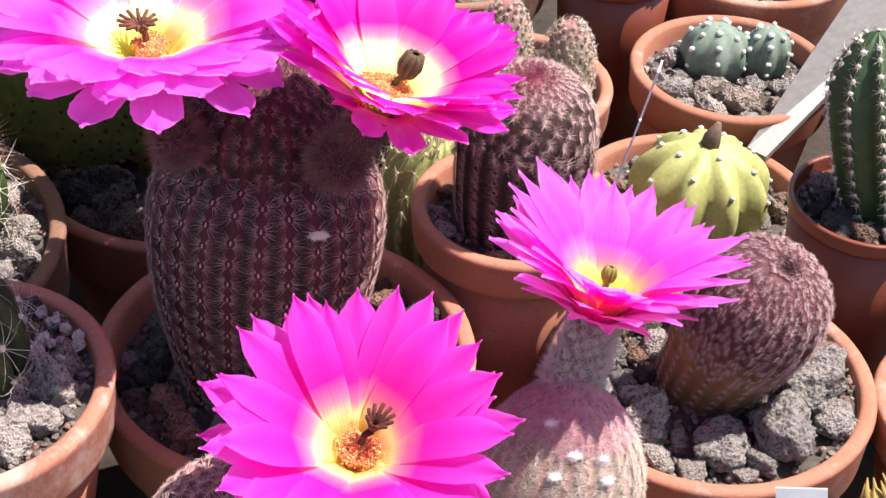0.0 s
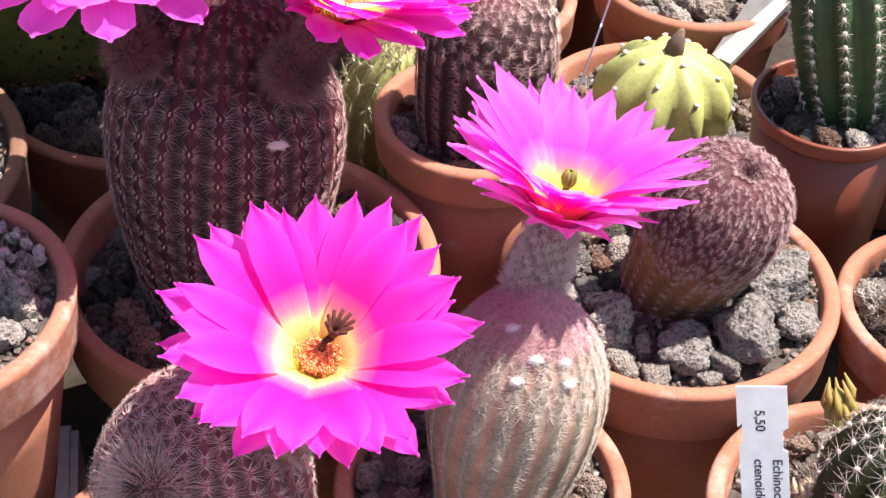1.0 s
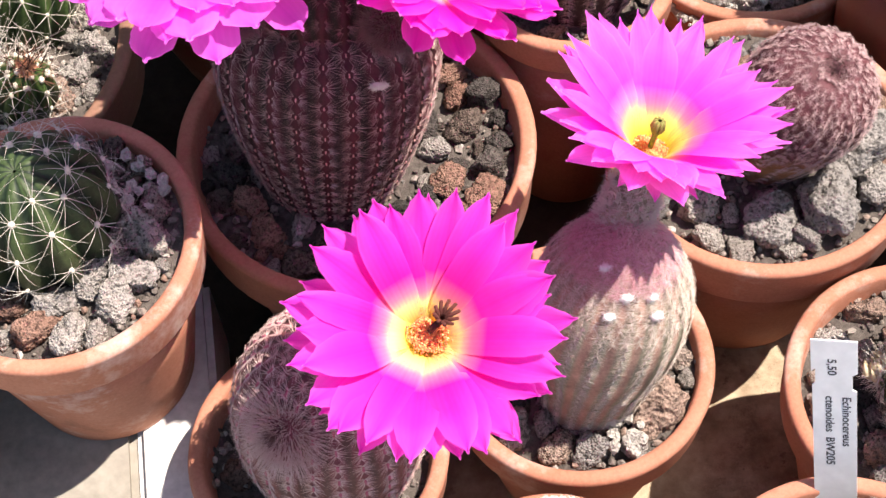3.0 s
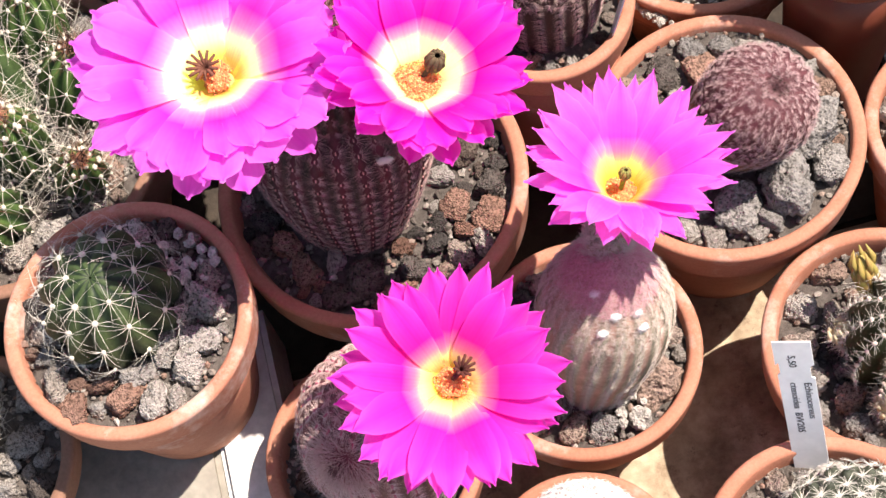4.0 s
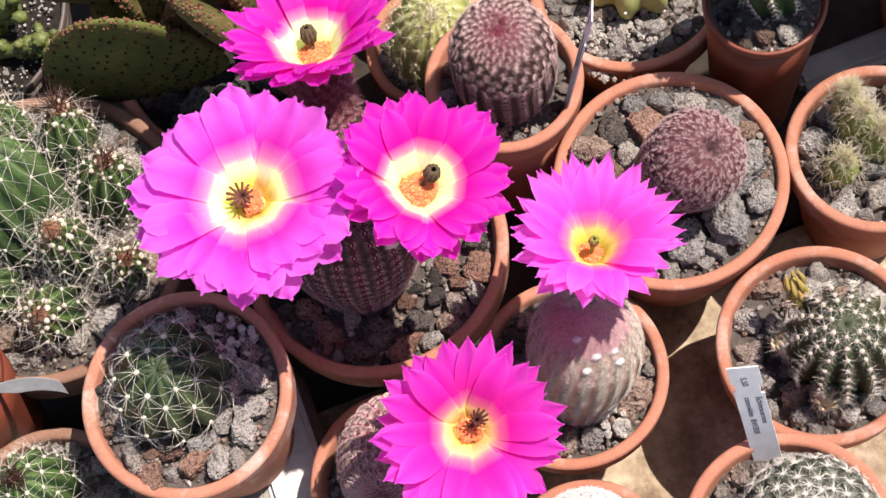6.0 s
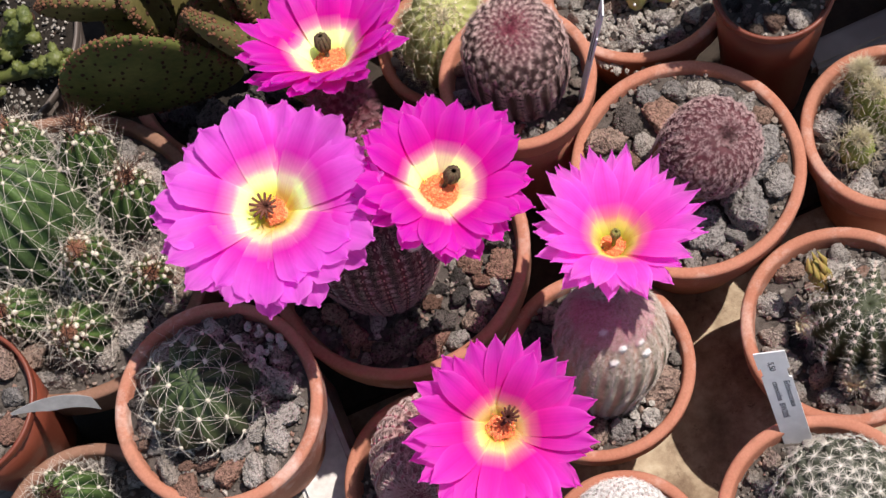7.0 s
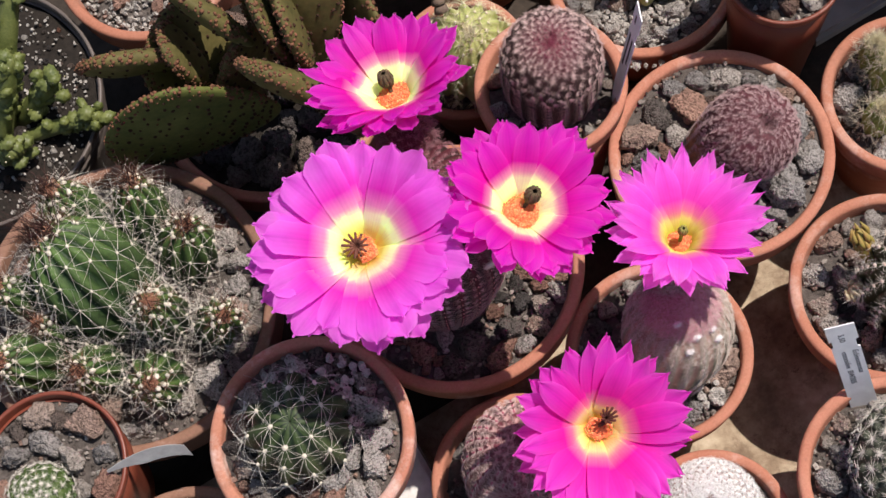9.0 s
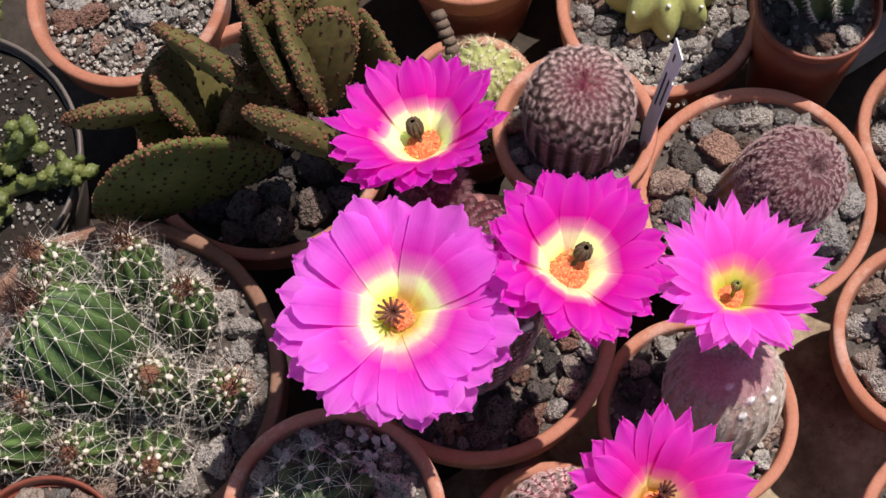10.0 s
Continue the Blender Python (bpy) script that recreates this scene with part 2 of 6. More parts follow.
def petal_material(name, inner, tip, throat=(0.84, 0.78, 0.48), base=(0.84, 0.64, 0.08), ring=(0.26, 0.38, 0.50), pale=None):
    """A petal: yellow at its base, pale in the throat, coloured from there to its tip. ring: where yellow, pale and blush end."""
    m, n, l, b = shader(name, 0.5, 0.16)
    at = n.new("ShaderNodeAttribute")
    at.attribute_name = "along"
    ac = n.new("ShaderNodeAttribute")
    ac.attribute_name = "across"
    blush = tuple(0.40 * a + 0.60 * c for a, c in zip(throat, inner))
    edge = tuple(0.72 * c + 0.28 * 0.85 for c in tip)
    y, p, k = ring
    col = ramp(n, l, at.outputs["Fac"], [(0.0, base), (y - 0.07, base), (y + 0.03, throat), (p - 0.05, throat), (p + 0.02, blush), (k, inner), (0.78, tip), (0.975, tip), (1.0, edge)])
    side = n.new("ShaderNodeMath")
    side.operation = "ABSOLUTE"
    l.new(ac.outputs["Fac"], side.inputs[0])
    wave, mul = n.new("ShaderNodeMath"), n.new("ShaderNodeMath")
    wave.operation, mul.operation = "SINE", "MULTIPLY"
    mul.inputs[1].default_value = 23.0
    l.new(ac.outputs["Fac"], mul.inputs[0])
    l.new(mul.outputs[0], wave.inputs[0])
    co, rand = offset_coord(n, l)
    vein = ramp(n, l, wave.outputs[0], [(0.0, (0.88, 0.74, 0.88)), (0.6, (1.0, 1.0, 1.0))])
    col = mixed(n, l, 0.22, col, mixed(n, l, 1.0, col, vein, "MULTIPLY"))
    col = mixed(n, l, 1.0, col, ramp(n, l, side.outputs[0], [(0.0, (0.95, 0.92, 0.95)), (0.10, (1.0, 1.0, 1.0)), (0.8, (1.0, 1.0, 1.0)), (1.0, (1.06, 1.25, 1.08))]), "MULTIPLY")
    col = mixed(n, l, 1.0, col, ramp(n, l, noise_node(n, l, 90, 5, 0.6, co), [(0.3, (0.94, 0.80, 0.93)), (0.7, (1.04, 1.2, 1.06))]), "MULTIPLY")
    col = mixed(n, l, 1.0, col, ramp(n, l, rand, [(0, (0.93, 0.82, 0.92)), (1, (1.03, 1.15, 1.04))]), "MULTIPLY")
    far = ramp(n, l, at.outputs["Fac"], [(p + 0.05, (0, 0, 0)), (0.95, (1, 1, 1))])
    margin = mixed(n, l, 1.0, far, ramp(n, l, side.outputs[0], [(0.15, (0.0, 0.0, 0.0)), (0.95, (0.55, 0.55, 0.55) if pale else (0.22, 0.22, 0.22))]), "MULTIPLY")
    col = mixed(n, l, margin, col, pale or edge)
    l.new(col, b.inputs["Base Color"])
    bumped(n, l, b, wave.outputs[0], 0.07, 0.0003)
    t, mx = n.new("ShaderNodeBsdfTranslucent"), n.new("ShaderNodeMixShader")
    l.new(mixed(n, l, 1.0, col, (1.4, 1.7, 1.4), "MULTIPLY"), t.inputs["Color"])
    mx.inputs[0].default_value = 0.56
    l.new(b.outputs[0], mx.inputs[1])
    l.new(t.outputs[0], mx.inputs[2])
    l.new(mx.outputs[0], n["Material Output"].inputs["Surface"])
    return m


PETAL_LILAC = petal_material("lilac_pink_petal", (0.745, 0.040, 0.565), (0.745, 0.125, 0.69), (0.87, 0.80, 0.66), (0.87, 0.73, 0.24), (0.25, 0.38, 0.55), (0.80, 0.22, 0.74))
PETAL_MAGENTA = petal_material("deep_magenta_petal", (0.73, 0.008, 0.46), (0.70, 0.022, 0.53), (0.89, 0.83, 0.66), (0.86, 0.79, 0.38), (0.25, 0.43, 0.55))
PETAL_ROSE = petal_material("rose_magenta_petal", (0.80, 0.026, 0.50), (0.77, 0.048, 0.585), (0.90, 0.72, 0.50), (0.88, 0.66, 0.24), (0.22, 0.31, 0.44))
PETAL_PINK = petal_material("magenta_pink_petal", (0.84, 0.095, 0.65), (0.83, 0.150, 0.73), (0.86, 0.74, 0.38), (0.74, 0.68, 0.14), (0.23, 0.31, 0.45))
BACK_LILAC = petal_material("lilac_outer_petal", (0.745, 0.045, 0.565), (0.745, 0.115, 0.68), (0.76, 0.07, 0.53), (0.74, 0.16, 0.45))
BACK_MAGENTA = petal_material("magenta_outer_petal", (0.73, 0.009, 0.46), (0.70, 0.022, 0.53), (0.74, 0.03, 0.42), (0.70, 0.12, 0.34))
BACK_ROSE = petal_material("rose_outer_petal", (0.80, 0.026, 0.50), (0.77, 0.048, 0.585), (0.80, 0.04, 0.45), (0.74, 0.14, 0.36))
BACK_PINK = petal_material("pink_outer_petal", (0.84, 0.095, 0.65), (0.83, 0.150, 0.73), (0.82, 0.12, 0.60), (0.76, 0.18, 0.45))
ANTHER_RED, an, al, ab = shader("orange_red_anthers", 0.8, 0.2)
al.new(ramp(an, al, an.new("ShaderNodeNewGeometry").outputs["Random Per Island"], [(0.0, (0.80, 0.12, 0.08)), (0.25, (0.90, 0.20, 0.09)), (0.65, (0.93, 0.28, 0.12)), (0.88, (0.95, 0.42, 0.18)), (1.0, (0.95, 0.60, 0.28))]), ab.inputs["Base Color"])
ANTHER_BED = grainy("orange_anther_bed", (0.90, 0.32, 0.13), (0.94, 0.46, 0.20), 900)
ANTHER_YELLOW = grainy("yellow_anthers", (0.84, 0.60, 0.08), (0.90, 0.76, 0.22), 900)
THROAT = grainy("yellow_throat", (0.80, 0.60, 0.14), (0.86, 0.72, 0.26), 400)
STIGMA_DARK = grainy("dark_brown_stigma", (0.050, 0.034, 0.022), (0.16, 0.11, 0.06), 700)
STIGMA_BROWN = grainy("warm_brown_stigma", (0.10, 0.035, 0.025), (0.22, 0.085, 0.055), 700)
STIGMA_RED = grainy("red_brown_stigma", (0.075, 0.020, 0.016), (0.14, 0.042, 0.032), 900)
STIGMA_GREEN = grainy("green_stigma", (0.12, 0.12, 0.03), (0.30, 0.29, 0.08), 700)


def skin(name, dark, light, scale=120, rough=0.6, spec=0.3):
    return grainy(name, dark, light, scale, rough, 0.25, 0.0005, spec)


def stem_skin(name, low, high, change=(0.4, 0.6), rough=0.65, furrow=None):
    """A stem's skin: older and corky at its foot, younger at its top; furrow: the colour between its ribs, where dark
    also standing for shade there.
    """
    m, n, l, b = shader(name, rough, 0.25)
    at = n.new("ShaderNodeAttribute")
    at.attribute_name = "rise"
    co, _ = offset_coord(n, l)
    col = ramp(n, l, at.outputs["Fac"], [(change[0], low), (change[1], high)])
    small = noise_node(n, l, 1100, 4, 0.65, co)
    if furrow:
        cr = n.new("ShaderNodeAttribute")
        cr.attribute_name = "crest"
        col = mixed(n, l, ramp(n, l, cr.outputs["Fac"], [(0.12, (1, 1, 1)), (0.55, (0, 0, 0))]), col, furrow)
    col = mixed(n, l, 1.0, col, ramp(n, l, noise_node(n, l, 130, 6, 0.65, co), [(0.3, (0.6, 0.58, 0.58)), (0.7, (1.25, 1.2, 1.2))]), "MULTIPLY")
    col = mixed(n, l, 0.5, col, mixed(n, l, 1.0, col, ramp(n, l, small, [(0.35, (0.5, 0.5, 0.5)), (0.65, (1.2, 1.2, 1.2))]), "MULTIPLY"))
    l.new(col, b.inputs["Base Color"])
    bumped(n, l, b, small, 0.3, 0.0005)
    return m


# dark furrows of the next two: greyer skin, and the shade between ribs
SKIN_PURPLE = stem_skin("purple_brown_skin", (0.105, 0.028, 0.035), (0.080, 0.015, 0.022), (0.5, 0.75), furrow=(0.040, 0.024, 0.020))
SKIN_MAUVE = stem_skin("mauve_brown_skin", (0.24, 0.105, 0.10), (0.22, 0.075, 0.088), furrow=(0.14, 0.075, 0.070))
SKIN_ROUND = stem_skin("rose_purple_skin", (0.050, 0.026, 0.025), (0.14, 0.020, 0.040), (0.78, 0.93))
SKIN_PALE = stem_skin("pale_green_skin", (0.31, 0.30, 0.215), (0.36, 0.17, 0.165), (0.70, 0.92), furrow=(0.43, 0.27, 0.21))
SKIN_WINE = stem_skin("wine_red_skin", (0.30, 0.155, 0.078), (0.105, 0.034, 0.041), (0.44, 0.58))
SKIN_GREEN = skin("deep_green_skin", (0.016, 0.045, 0.012), (0.105, 0.155, 0.036), 60, 0.45, 0.4)
# the next two furrow colours paint the shade between the green ribs
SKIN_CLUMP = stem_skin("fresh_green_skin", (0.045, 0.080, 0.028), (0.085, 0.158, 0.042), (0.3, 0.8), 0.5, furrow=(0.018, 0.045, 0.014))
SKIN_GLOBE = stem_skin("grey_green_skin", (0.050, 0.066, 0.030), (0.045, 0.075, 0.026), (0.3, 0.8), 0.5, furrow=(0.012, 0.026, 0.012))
SKIN_LIME = skin("lime_skin", (0.31, 0.34, 0.10), (0.49, 0.51, 0.20), 90, 0.5, 0.4)
SKIN_DARK = skin("dark_green_skin", (0.018, 0.05, 0.018), (0.05, 0.10, 0.035), 160, 0.5, 0.4)
SKIN_PAD = skin("olive_pad_skin", (0.046, 0.070, 0.017), (0.140, 0.150, 0.042), 45, 0.65, 0.15)
SKIN_PAD_BROWN = skin("brownish_pad_skin", (0.058, 0.056, 0.019), (0.150, 0.125, 0.045), 45, 0.65, 0.15)
SKIN_OLIVE = skin("olive_black_skin", (0.020, 0.030, 0.012), (0.058, 0.068, 0.027), 160, 0.55, 0.35)
SKIN_NIGHT = skin("blackish_green_skin", (0.035, 0.042, 0.028), (0.085, 0.092, 0.065), 160, 0.6, 0.3)
SKIN_TUFT = skin("moss_skin", (0.13, 0.17, 0.035), (0.30, 0.33, 0.09), 120, 0.6, 0.3)
BUD = skin("olive_red_bud", (0.22, 0.24, 0.05), (0.40, 0.22, 0.08), 260, 0.6, 0.3)
SKIN_BLUE = skin("blue_green_skin", (0.12, 0.18, 0.14), (0.24, 0.31, 0.25), 90, 0.7, 0.2)
SP_PURPLE = grainy("mauve_spines", (0.42, 0.23, 0.22), (0.64, 0.44, 0.41), 300, 0.6)
SP_DUSK = grainy("brown_mauve_spines", (0.32, 0.17, 0.17), (0.52, 0.35, 0.33), 300, 0.6)
SP_PINK = grainy("pink_spines", (0.52, 0.22, 0.27), (0.74, 0.50, 0.52), 300, 0.6)
SP_ROSE = grainy("rose_spines", (0.38, 0.06, 0.12), (0.56, 0.20, 0.25), 300, 0.6)
SP_CREAM = grainy("cream_spines", (0.46, 0.385, 0.325), (0.66, 0.57, 0.50), 300, 0.6)
SP_HORN = grainy("horn_coloured_spines", (0.40, 0.33, 0.24), (0.64, 0.57, 0.46), 300, 0.55)
SP_RUST = grainy("rusty_glochids", (0.060, 0.025, 0.016), (0.26, 0.12, 0.065), 300, 0.95)
SP_SMOKE = grainy("smoky_mauve_spines", (0.31, 0.18, 0.175), (0.52, 0.38, 0.35), 300, 0.6)
SP_BONE = grainy("bone_white_spines", (0.42, 0.37, 0.31), (0.74, 0.70, 0.63), 160, 0.5)
SP_BULB = grainy("dusky_rose_hair", (0.15, 0.065, 0.065), (0.29, 0.165, 0.16), 300, 0.6)
SP_RED = grainy("pale_red_areoles", (0.62, 0.26, 0.25), (0.80, 0.48, 0.44), 600, 0.9)
SP_NIGHT = grainy("dark_mauve_spines", (0.20, 0.075, 0.09), (0.36, 0.20, 0.21), 300, 0.6)
SP_WINE = grainy("grey_rose_spines", (0.36, 0.21, 0.215), (0.58, 0.43, 0.42), 300, 0.7)
SP_TAN = grainy("tan_mauve_spines", (0.50, 0.33, 0.31), (0.70, 0.54, 0.50), 300, 0.7)
SP_WHITE = grainy("white_spines", (0.56, 0.52, 0.45), (0.74, 0.70, 0.63), 300, 0.55)
SP_STRAW = grainy("straw_spines", (0.58, 0.50, 0.30), (0.76, 0.70, 0.50), 300, 0.55)
SP_DARK = grainy("dark_brown_spines", (0.10, 0.045, 0.03), (0.22, 0.10, 0.06), 300, 0.6)
SP_BLACK = grainy("black_brown_spines", (0.022, 0.010, 0.010), (0.075, 0.032, 0.022), 300, 0.6)
SP_GREY = grainy("pale_rosy_wool", (0.58, 0.43, 0.37), (0.78, 0.64, 0.57), 300, 0.8)
WOOL = grainy("cream_wool", (0.66, 0.59, 0.46), (0.82, 0.77, 0.66), 600, 0.95)
WOOL_WHITE = grainy("white_wool", (0.72, 0.71, 0.69), (0.86, 0.85, 0.83), 600, 0.95)
WOOL_RUST = grainy("rust_wool", (0.40, 0.15, 0.09), (0.62, 0.36, 0.24), 600, 0.95)
GLOCHID = grainy("brown_glochids", (0.022, 0.011, 0.007), (0.065, 0.03, 0.017), 600, 0.95)
DRY = grainy("dry_leaf", (0.50, 0.40, 0.24), (0.68, 0.58, 0.40), 120, 0.8)
BARK = grainy("dry_brown_stub", (0.10, 0.07, 0.055), (0.22, 0.16, 0.12), 300, 0.9)
LABEL = skin("white_plastic_label", (0.79, 0.80, 0.81), (0.82, 0.83, 0.84), 20, 0.45, 0.4)
# the white label plastic again, greyed to put its shade into the colour
LABEL_SHADED = skin("shaded_plastic_label", (0.26, 0.26, 0.26), (0.36, 0.36, 0.36), 40, 0.5, 0.3)
INK = grainy("black_ink", (0.025, 0.025, 0.028), (0.04, 0.04, 0.045), 900, 0.6)
LEAF = skin("lime_leaf_skin", (0.06, 0.085, 0.020), (0.18, 0.20, 0.06), 120, 0.5, 0.4)
ACRYLIC = grainy("milky_plastic", (0.17, 0.165, 0.155), (0.24, 0.235, 0.22), 50, 0.35, 0.05, 0.0002, 0.4)
# ---- the bench and what lies under it ----
BENCH_Z, STEP_Z = -8.6, -3.6


def slab(name, x0, x1, y0, y1, z0, z1, material, label, category):
    v = [(x, y, z) for z in (z0, z1) for y in (y0, y1) for x in (x0, x1)]
    bm = bmesh.new()
    q = [bm.verts.new(Vector(p) * CM) for p in v]
    for f in ((0, 2, 3, 1), (4, 5, 7, 6), (0, 1, 5, 4), (2, 6, 7, 3), (0, 4, 6, 2), (1, 3, 7, 5)):
        bm.faces.new([q[i] for i in f])
    bmesh.ops.bevel(bm, geom=bm.edges[:], offset=0.0025, segments=2, affect="EDGES")
    me = bpy.data.meshes.new(name)
    bm.to_mesh(me)
    bm.free()
    me.materials.append(material)
    return tagged(new(name, me), label, category, "", "structure")


slab("ground", -3000, 3000, -3000, 3000, -92, -88, SLATE, "grey paving below the bench", "ground")
slab("bench_top", -110, 110, -70, -1.3, BENCH_Z - 4, BENCH_Z, BENCH, "beige stained bench top under the pots", "bench")
# near-black colour here stands for the shade in the gaps between pots
slab("bench_back", -110, 110, -1.28, 110, BENCH_Z - 4, BENCH_Z - 0.15, SHADE_WOOD, "back part of the bench, coloured dark for the shade between pots", "bench")
slab("bench_rail", -22.0, -19.2, -50, 0.4, BENCH_Z + 0.02, STEP_Z, BOARD, "whitewashed rail raised above the bench top", "bench rail")
slab("bench_step", -70, -22.03, -50, 0.4, BENCH_Z + 0.02, STEP_Z, WEATHERED, "weathered grey-beige board raised above the bench top", "bench board")
slab("bench_step", -70, -32.2, 0.42, 4.2, BENCH_Z + 0.02, STEP_Z, WEATHERED, "weathered grey-beige board raised above the bench top", "bench board")
slab("bench_board", 9.6, 60, 5.0, 6.6, BENCH_Z + 0.02, BENCH_Z + 1.2, SLATE, "pale grey board lying on the bench", "board")
for px_, py_ in ((-104, -64), (-104, 104), (104, -64), (104, 104)):
    slab("bench_leg", px_ - 4, px_ + 4, py_ - 4, py_ + 4, -88, BENCH_Z - 4.1, BOARD, "whitewashed leg of the bench", "bench leg")

# ---- pots ----
def pot(x, y, rim, r, base=BENCH_Z, material=CLAY, label="", plastic=False, seed=0, name="terracotta_pot", tilt=None):
    """A flower pot. rim: the height of its top; r: its outer radius there."""
    h = rim - base
    ob = thing(name, (x, y, base), label, "flower pot", "potted plants on the bench")
    if plastic:
        hr, t, foot = 0.55, 0.13, 0.70
        collar = [(r - t - 0.1, h - hr), (r - 0.02, h - hr), (r, h - hr + 0.08), (r + 0.03, h - 0.06), (r, h), (r - t, h), (r - t - 0.04, h - 0.08), (r - t - 0.1, h - hr), (r - t - 0.2, h - 1.8)]
        top = r - 0.1
    else:
        hr, t, foot = min(0.40 * r, 0.36 * h), 0.48 + 0.015 * r, 0.64
        collar = [(r * 0.90 - 0.3, h - hr), (r * 0.955, h - hr), (r * 0.965, h - hr + 0.06), (r * 0.975, h - hr + 0.2), (r * 0.99, h - 0.35), (r, h - 0.2), (r - 0.03, h - 0.09), (r - 0.1, h - 0.02), (r - 0.2, h), (r - t + 0.16, h - 0.01), (r - t + 0.05, h - 0.06), (r - t, h - 0.16), (r - t - 0.06, h - 0.5), (r * 0.93 - t, h - hr), (r * 0.9 - t, h - 2.6)]
        top = r * 0.895
    v, f = lathe(collar, 64, 0.0025, seed)
    part("rim", mesh_of("rim", v, f, material), ob)
    b = foot * r
    body = [(0.01, 0.25), (b - 0.5, 0.25), (b - 0.1, 0.0), (b, 0.08), (b + (top - b) * 0.33, (h - hr) * 0.33), (b + (top - b) * 0.66, (h - hr) * 0.66), (top, h - hr + 0.03), (top - 0.25, h - hr + 0.02)]
    v, f = lathe(body, 56, 0.0025, seed)
    part("body", mesh_of("body", v, f, material), ob)
    return ob


def rock_shape(seed, flat=0.85, n=12):
    """A broken, pitted stone of about unit radius."""
    g = np.random.default_rng(seed)
    d, f = BALL4
    planes = g.normal(size=(n, 3))
    planes /= np.linalg.norm(planes, axis=1, keepdims=True)
    off = g.uniform(0.54, 0.88, n)
    dots = d @ planes.T
    r = np.min(np.where(dots > 0.05, off / np.maximum(dots, 0.05), 1.25), axis=1).clip(0.5, 1.12)
    bump = np.array([noise.fractal(Vector(q) * 2.6 + Vector((seed, 0, 0)), 0.9, 2.1, 4) for q in d])
    pit = np.array([noise.fractal(Vector(q) * 6.5 + Vector((0, seed, 3)), 0.6, 2.0, 4) for q in d])
    v = d * (r + 0.13 * bump + 0.12 * pit)[:, None]
    v *= g.uniform(0.75, 1.2, 3) * (1, 1, flat)
    return v, f


def rocks(material, name, count, seed):
    return [mesh_of(name, *rock_shape(seed + i), material) for i in range(count)]


ROCKS = rocks(LAVA, "stone", 12, 20)
ROCKS_DARK = rocks(LAVA_DARK, "stone", 10, 50)
ROCKS_RED = rocks(LAVA_RED, "stone", 4, 80)
CHIPS = rocks(PUMICE, "pebble", 4, 90)


def gravel(x, y, z, r, label, hole=(), sizes=(0.45, 0.95), dark=0.0, red=0.05, chips=10, tries=900, seed=1, dense=0.8, extra=(), bed=GRIT):
    """The filling of a pot: a bed of grit with loose stones on it. hole: circles (x, y, r) kept free for stems."""
    g = random.Random(seed)
    n = 40
    rings = np.linspace(0.02, 1, 10)
    v, f = lathe([(q * r, 0) for q in rings], n)
    v[:, 2] += np.array([0.16 * noise.noise(Vector(p) * 1.3 + Vector((seed * 3.1, 0, 0))) for p in v])
    ob = thing("gravel_bed", (x, y, z), label, "gravel", "potted plants on the bench", data=mesh_of("gravel_bed", v, f, bed))
    placed = []

    def free(px, py, s, k):
        if math.hypot(px, py) + s * 0.9 > r:
            return False
        if any(math.hypot(px + x - hx, py + y - hy) < hr + s * 0.75 for hx, hy, hr in hole):
            return False
        return all(math.hypot(px - a, py - b) > (s + c) * k for a, b, c in placed)

    def drop(px, py, s, meshes, name):
        m = Matrix.LocRotScale(Vector((px, py, s * g.uniform(0.15, 0.42))) * CM, Euler([g.uniform(-0.5, 0.5), g.uniform(-0.5, 0.5), g.uniform(0, 6.28)]), (s,) * 3)
        part(name, g.choice(meshes), ob, m)

    for ex, ey, s, kind in extra:
        placed.append((ex - x, ey - y, s))
        drop(ex - x, ey - y, s, {"red": ROCKS_RED, "grey": ROCKS, "dark": ROCKS_DARK}[kind], "stone")
    for k in range(tries):
        s = sizes[1] + (sizes[0] - sizes[1]) * (k / tries) ** 0.6
        s *= g.uniform(0.85, 1.1)
        a, q = g.uniform(0, 6.28), r * g.uniform(0, 1) ** 0.5
        px, py = q * math.cos(a), q * math.sin(a)
        if free(px, py, s, dense):
            placed.append((px, py, s))
            c = g.random()
            drop(px, py, s, ROCKS_RED if c < red else ROCKS_DARK if c < red + dark else ROCKS, "stone")
    q = np.random.default_rng(seed + 500)
    n_fill = int(26 * r * r)
    bv, bf = BALL1
    a, d, s = q.uniform(0, 6.28, n_fill), (r * 0.99) * q.uniform(0, 1, n_fill) ** 0.5, q.uniform(0.05, 0.17, n_fill)
    centres = np.stack([d * np.cos(a), d * np.sin(a), q.uniform(0.0, 0.16, n_fill)], 1)
    keep = np.array([not any(math.hypot(c[0] + x - hx, c[1] + y - hy) < hr * 0.55 for hx, hy, hr in hole) for c in centres])
    centres, s = centres[keep], s[keep]
    fv = (centres[:, None] + bv[None] * s[:, None, None] * q.uniform(0.6, 1.3, (len(s), len(bv), 1)) * q.uniform(0.75, 1.25, (len(s), 1, 3))).reshape(-1, 3)
    ff = (np.arange(len(s))[:, None, None] * len(bv) + bf[None]).reshape(-1, 3)
    if len(s) and bed == GRIT:
        part("fine_gravel", mesh_of("fine_gravel", fv, ff, FINE, False), ob, kind="stuff")
    for k in range(chips):
        a, q, s = g.uniform(0, 6.28), r * g.uniform(0.1, 0.95) ** 0.5, g.uniform(0.10, 0.24)
        drop(q * math.cos(a), q * math.sin(a), s, CHIPS, "pebble")
    return ob


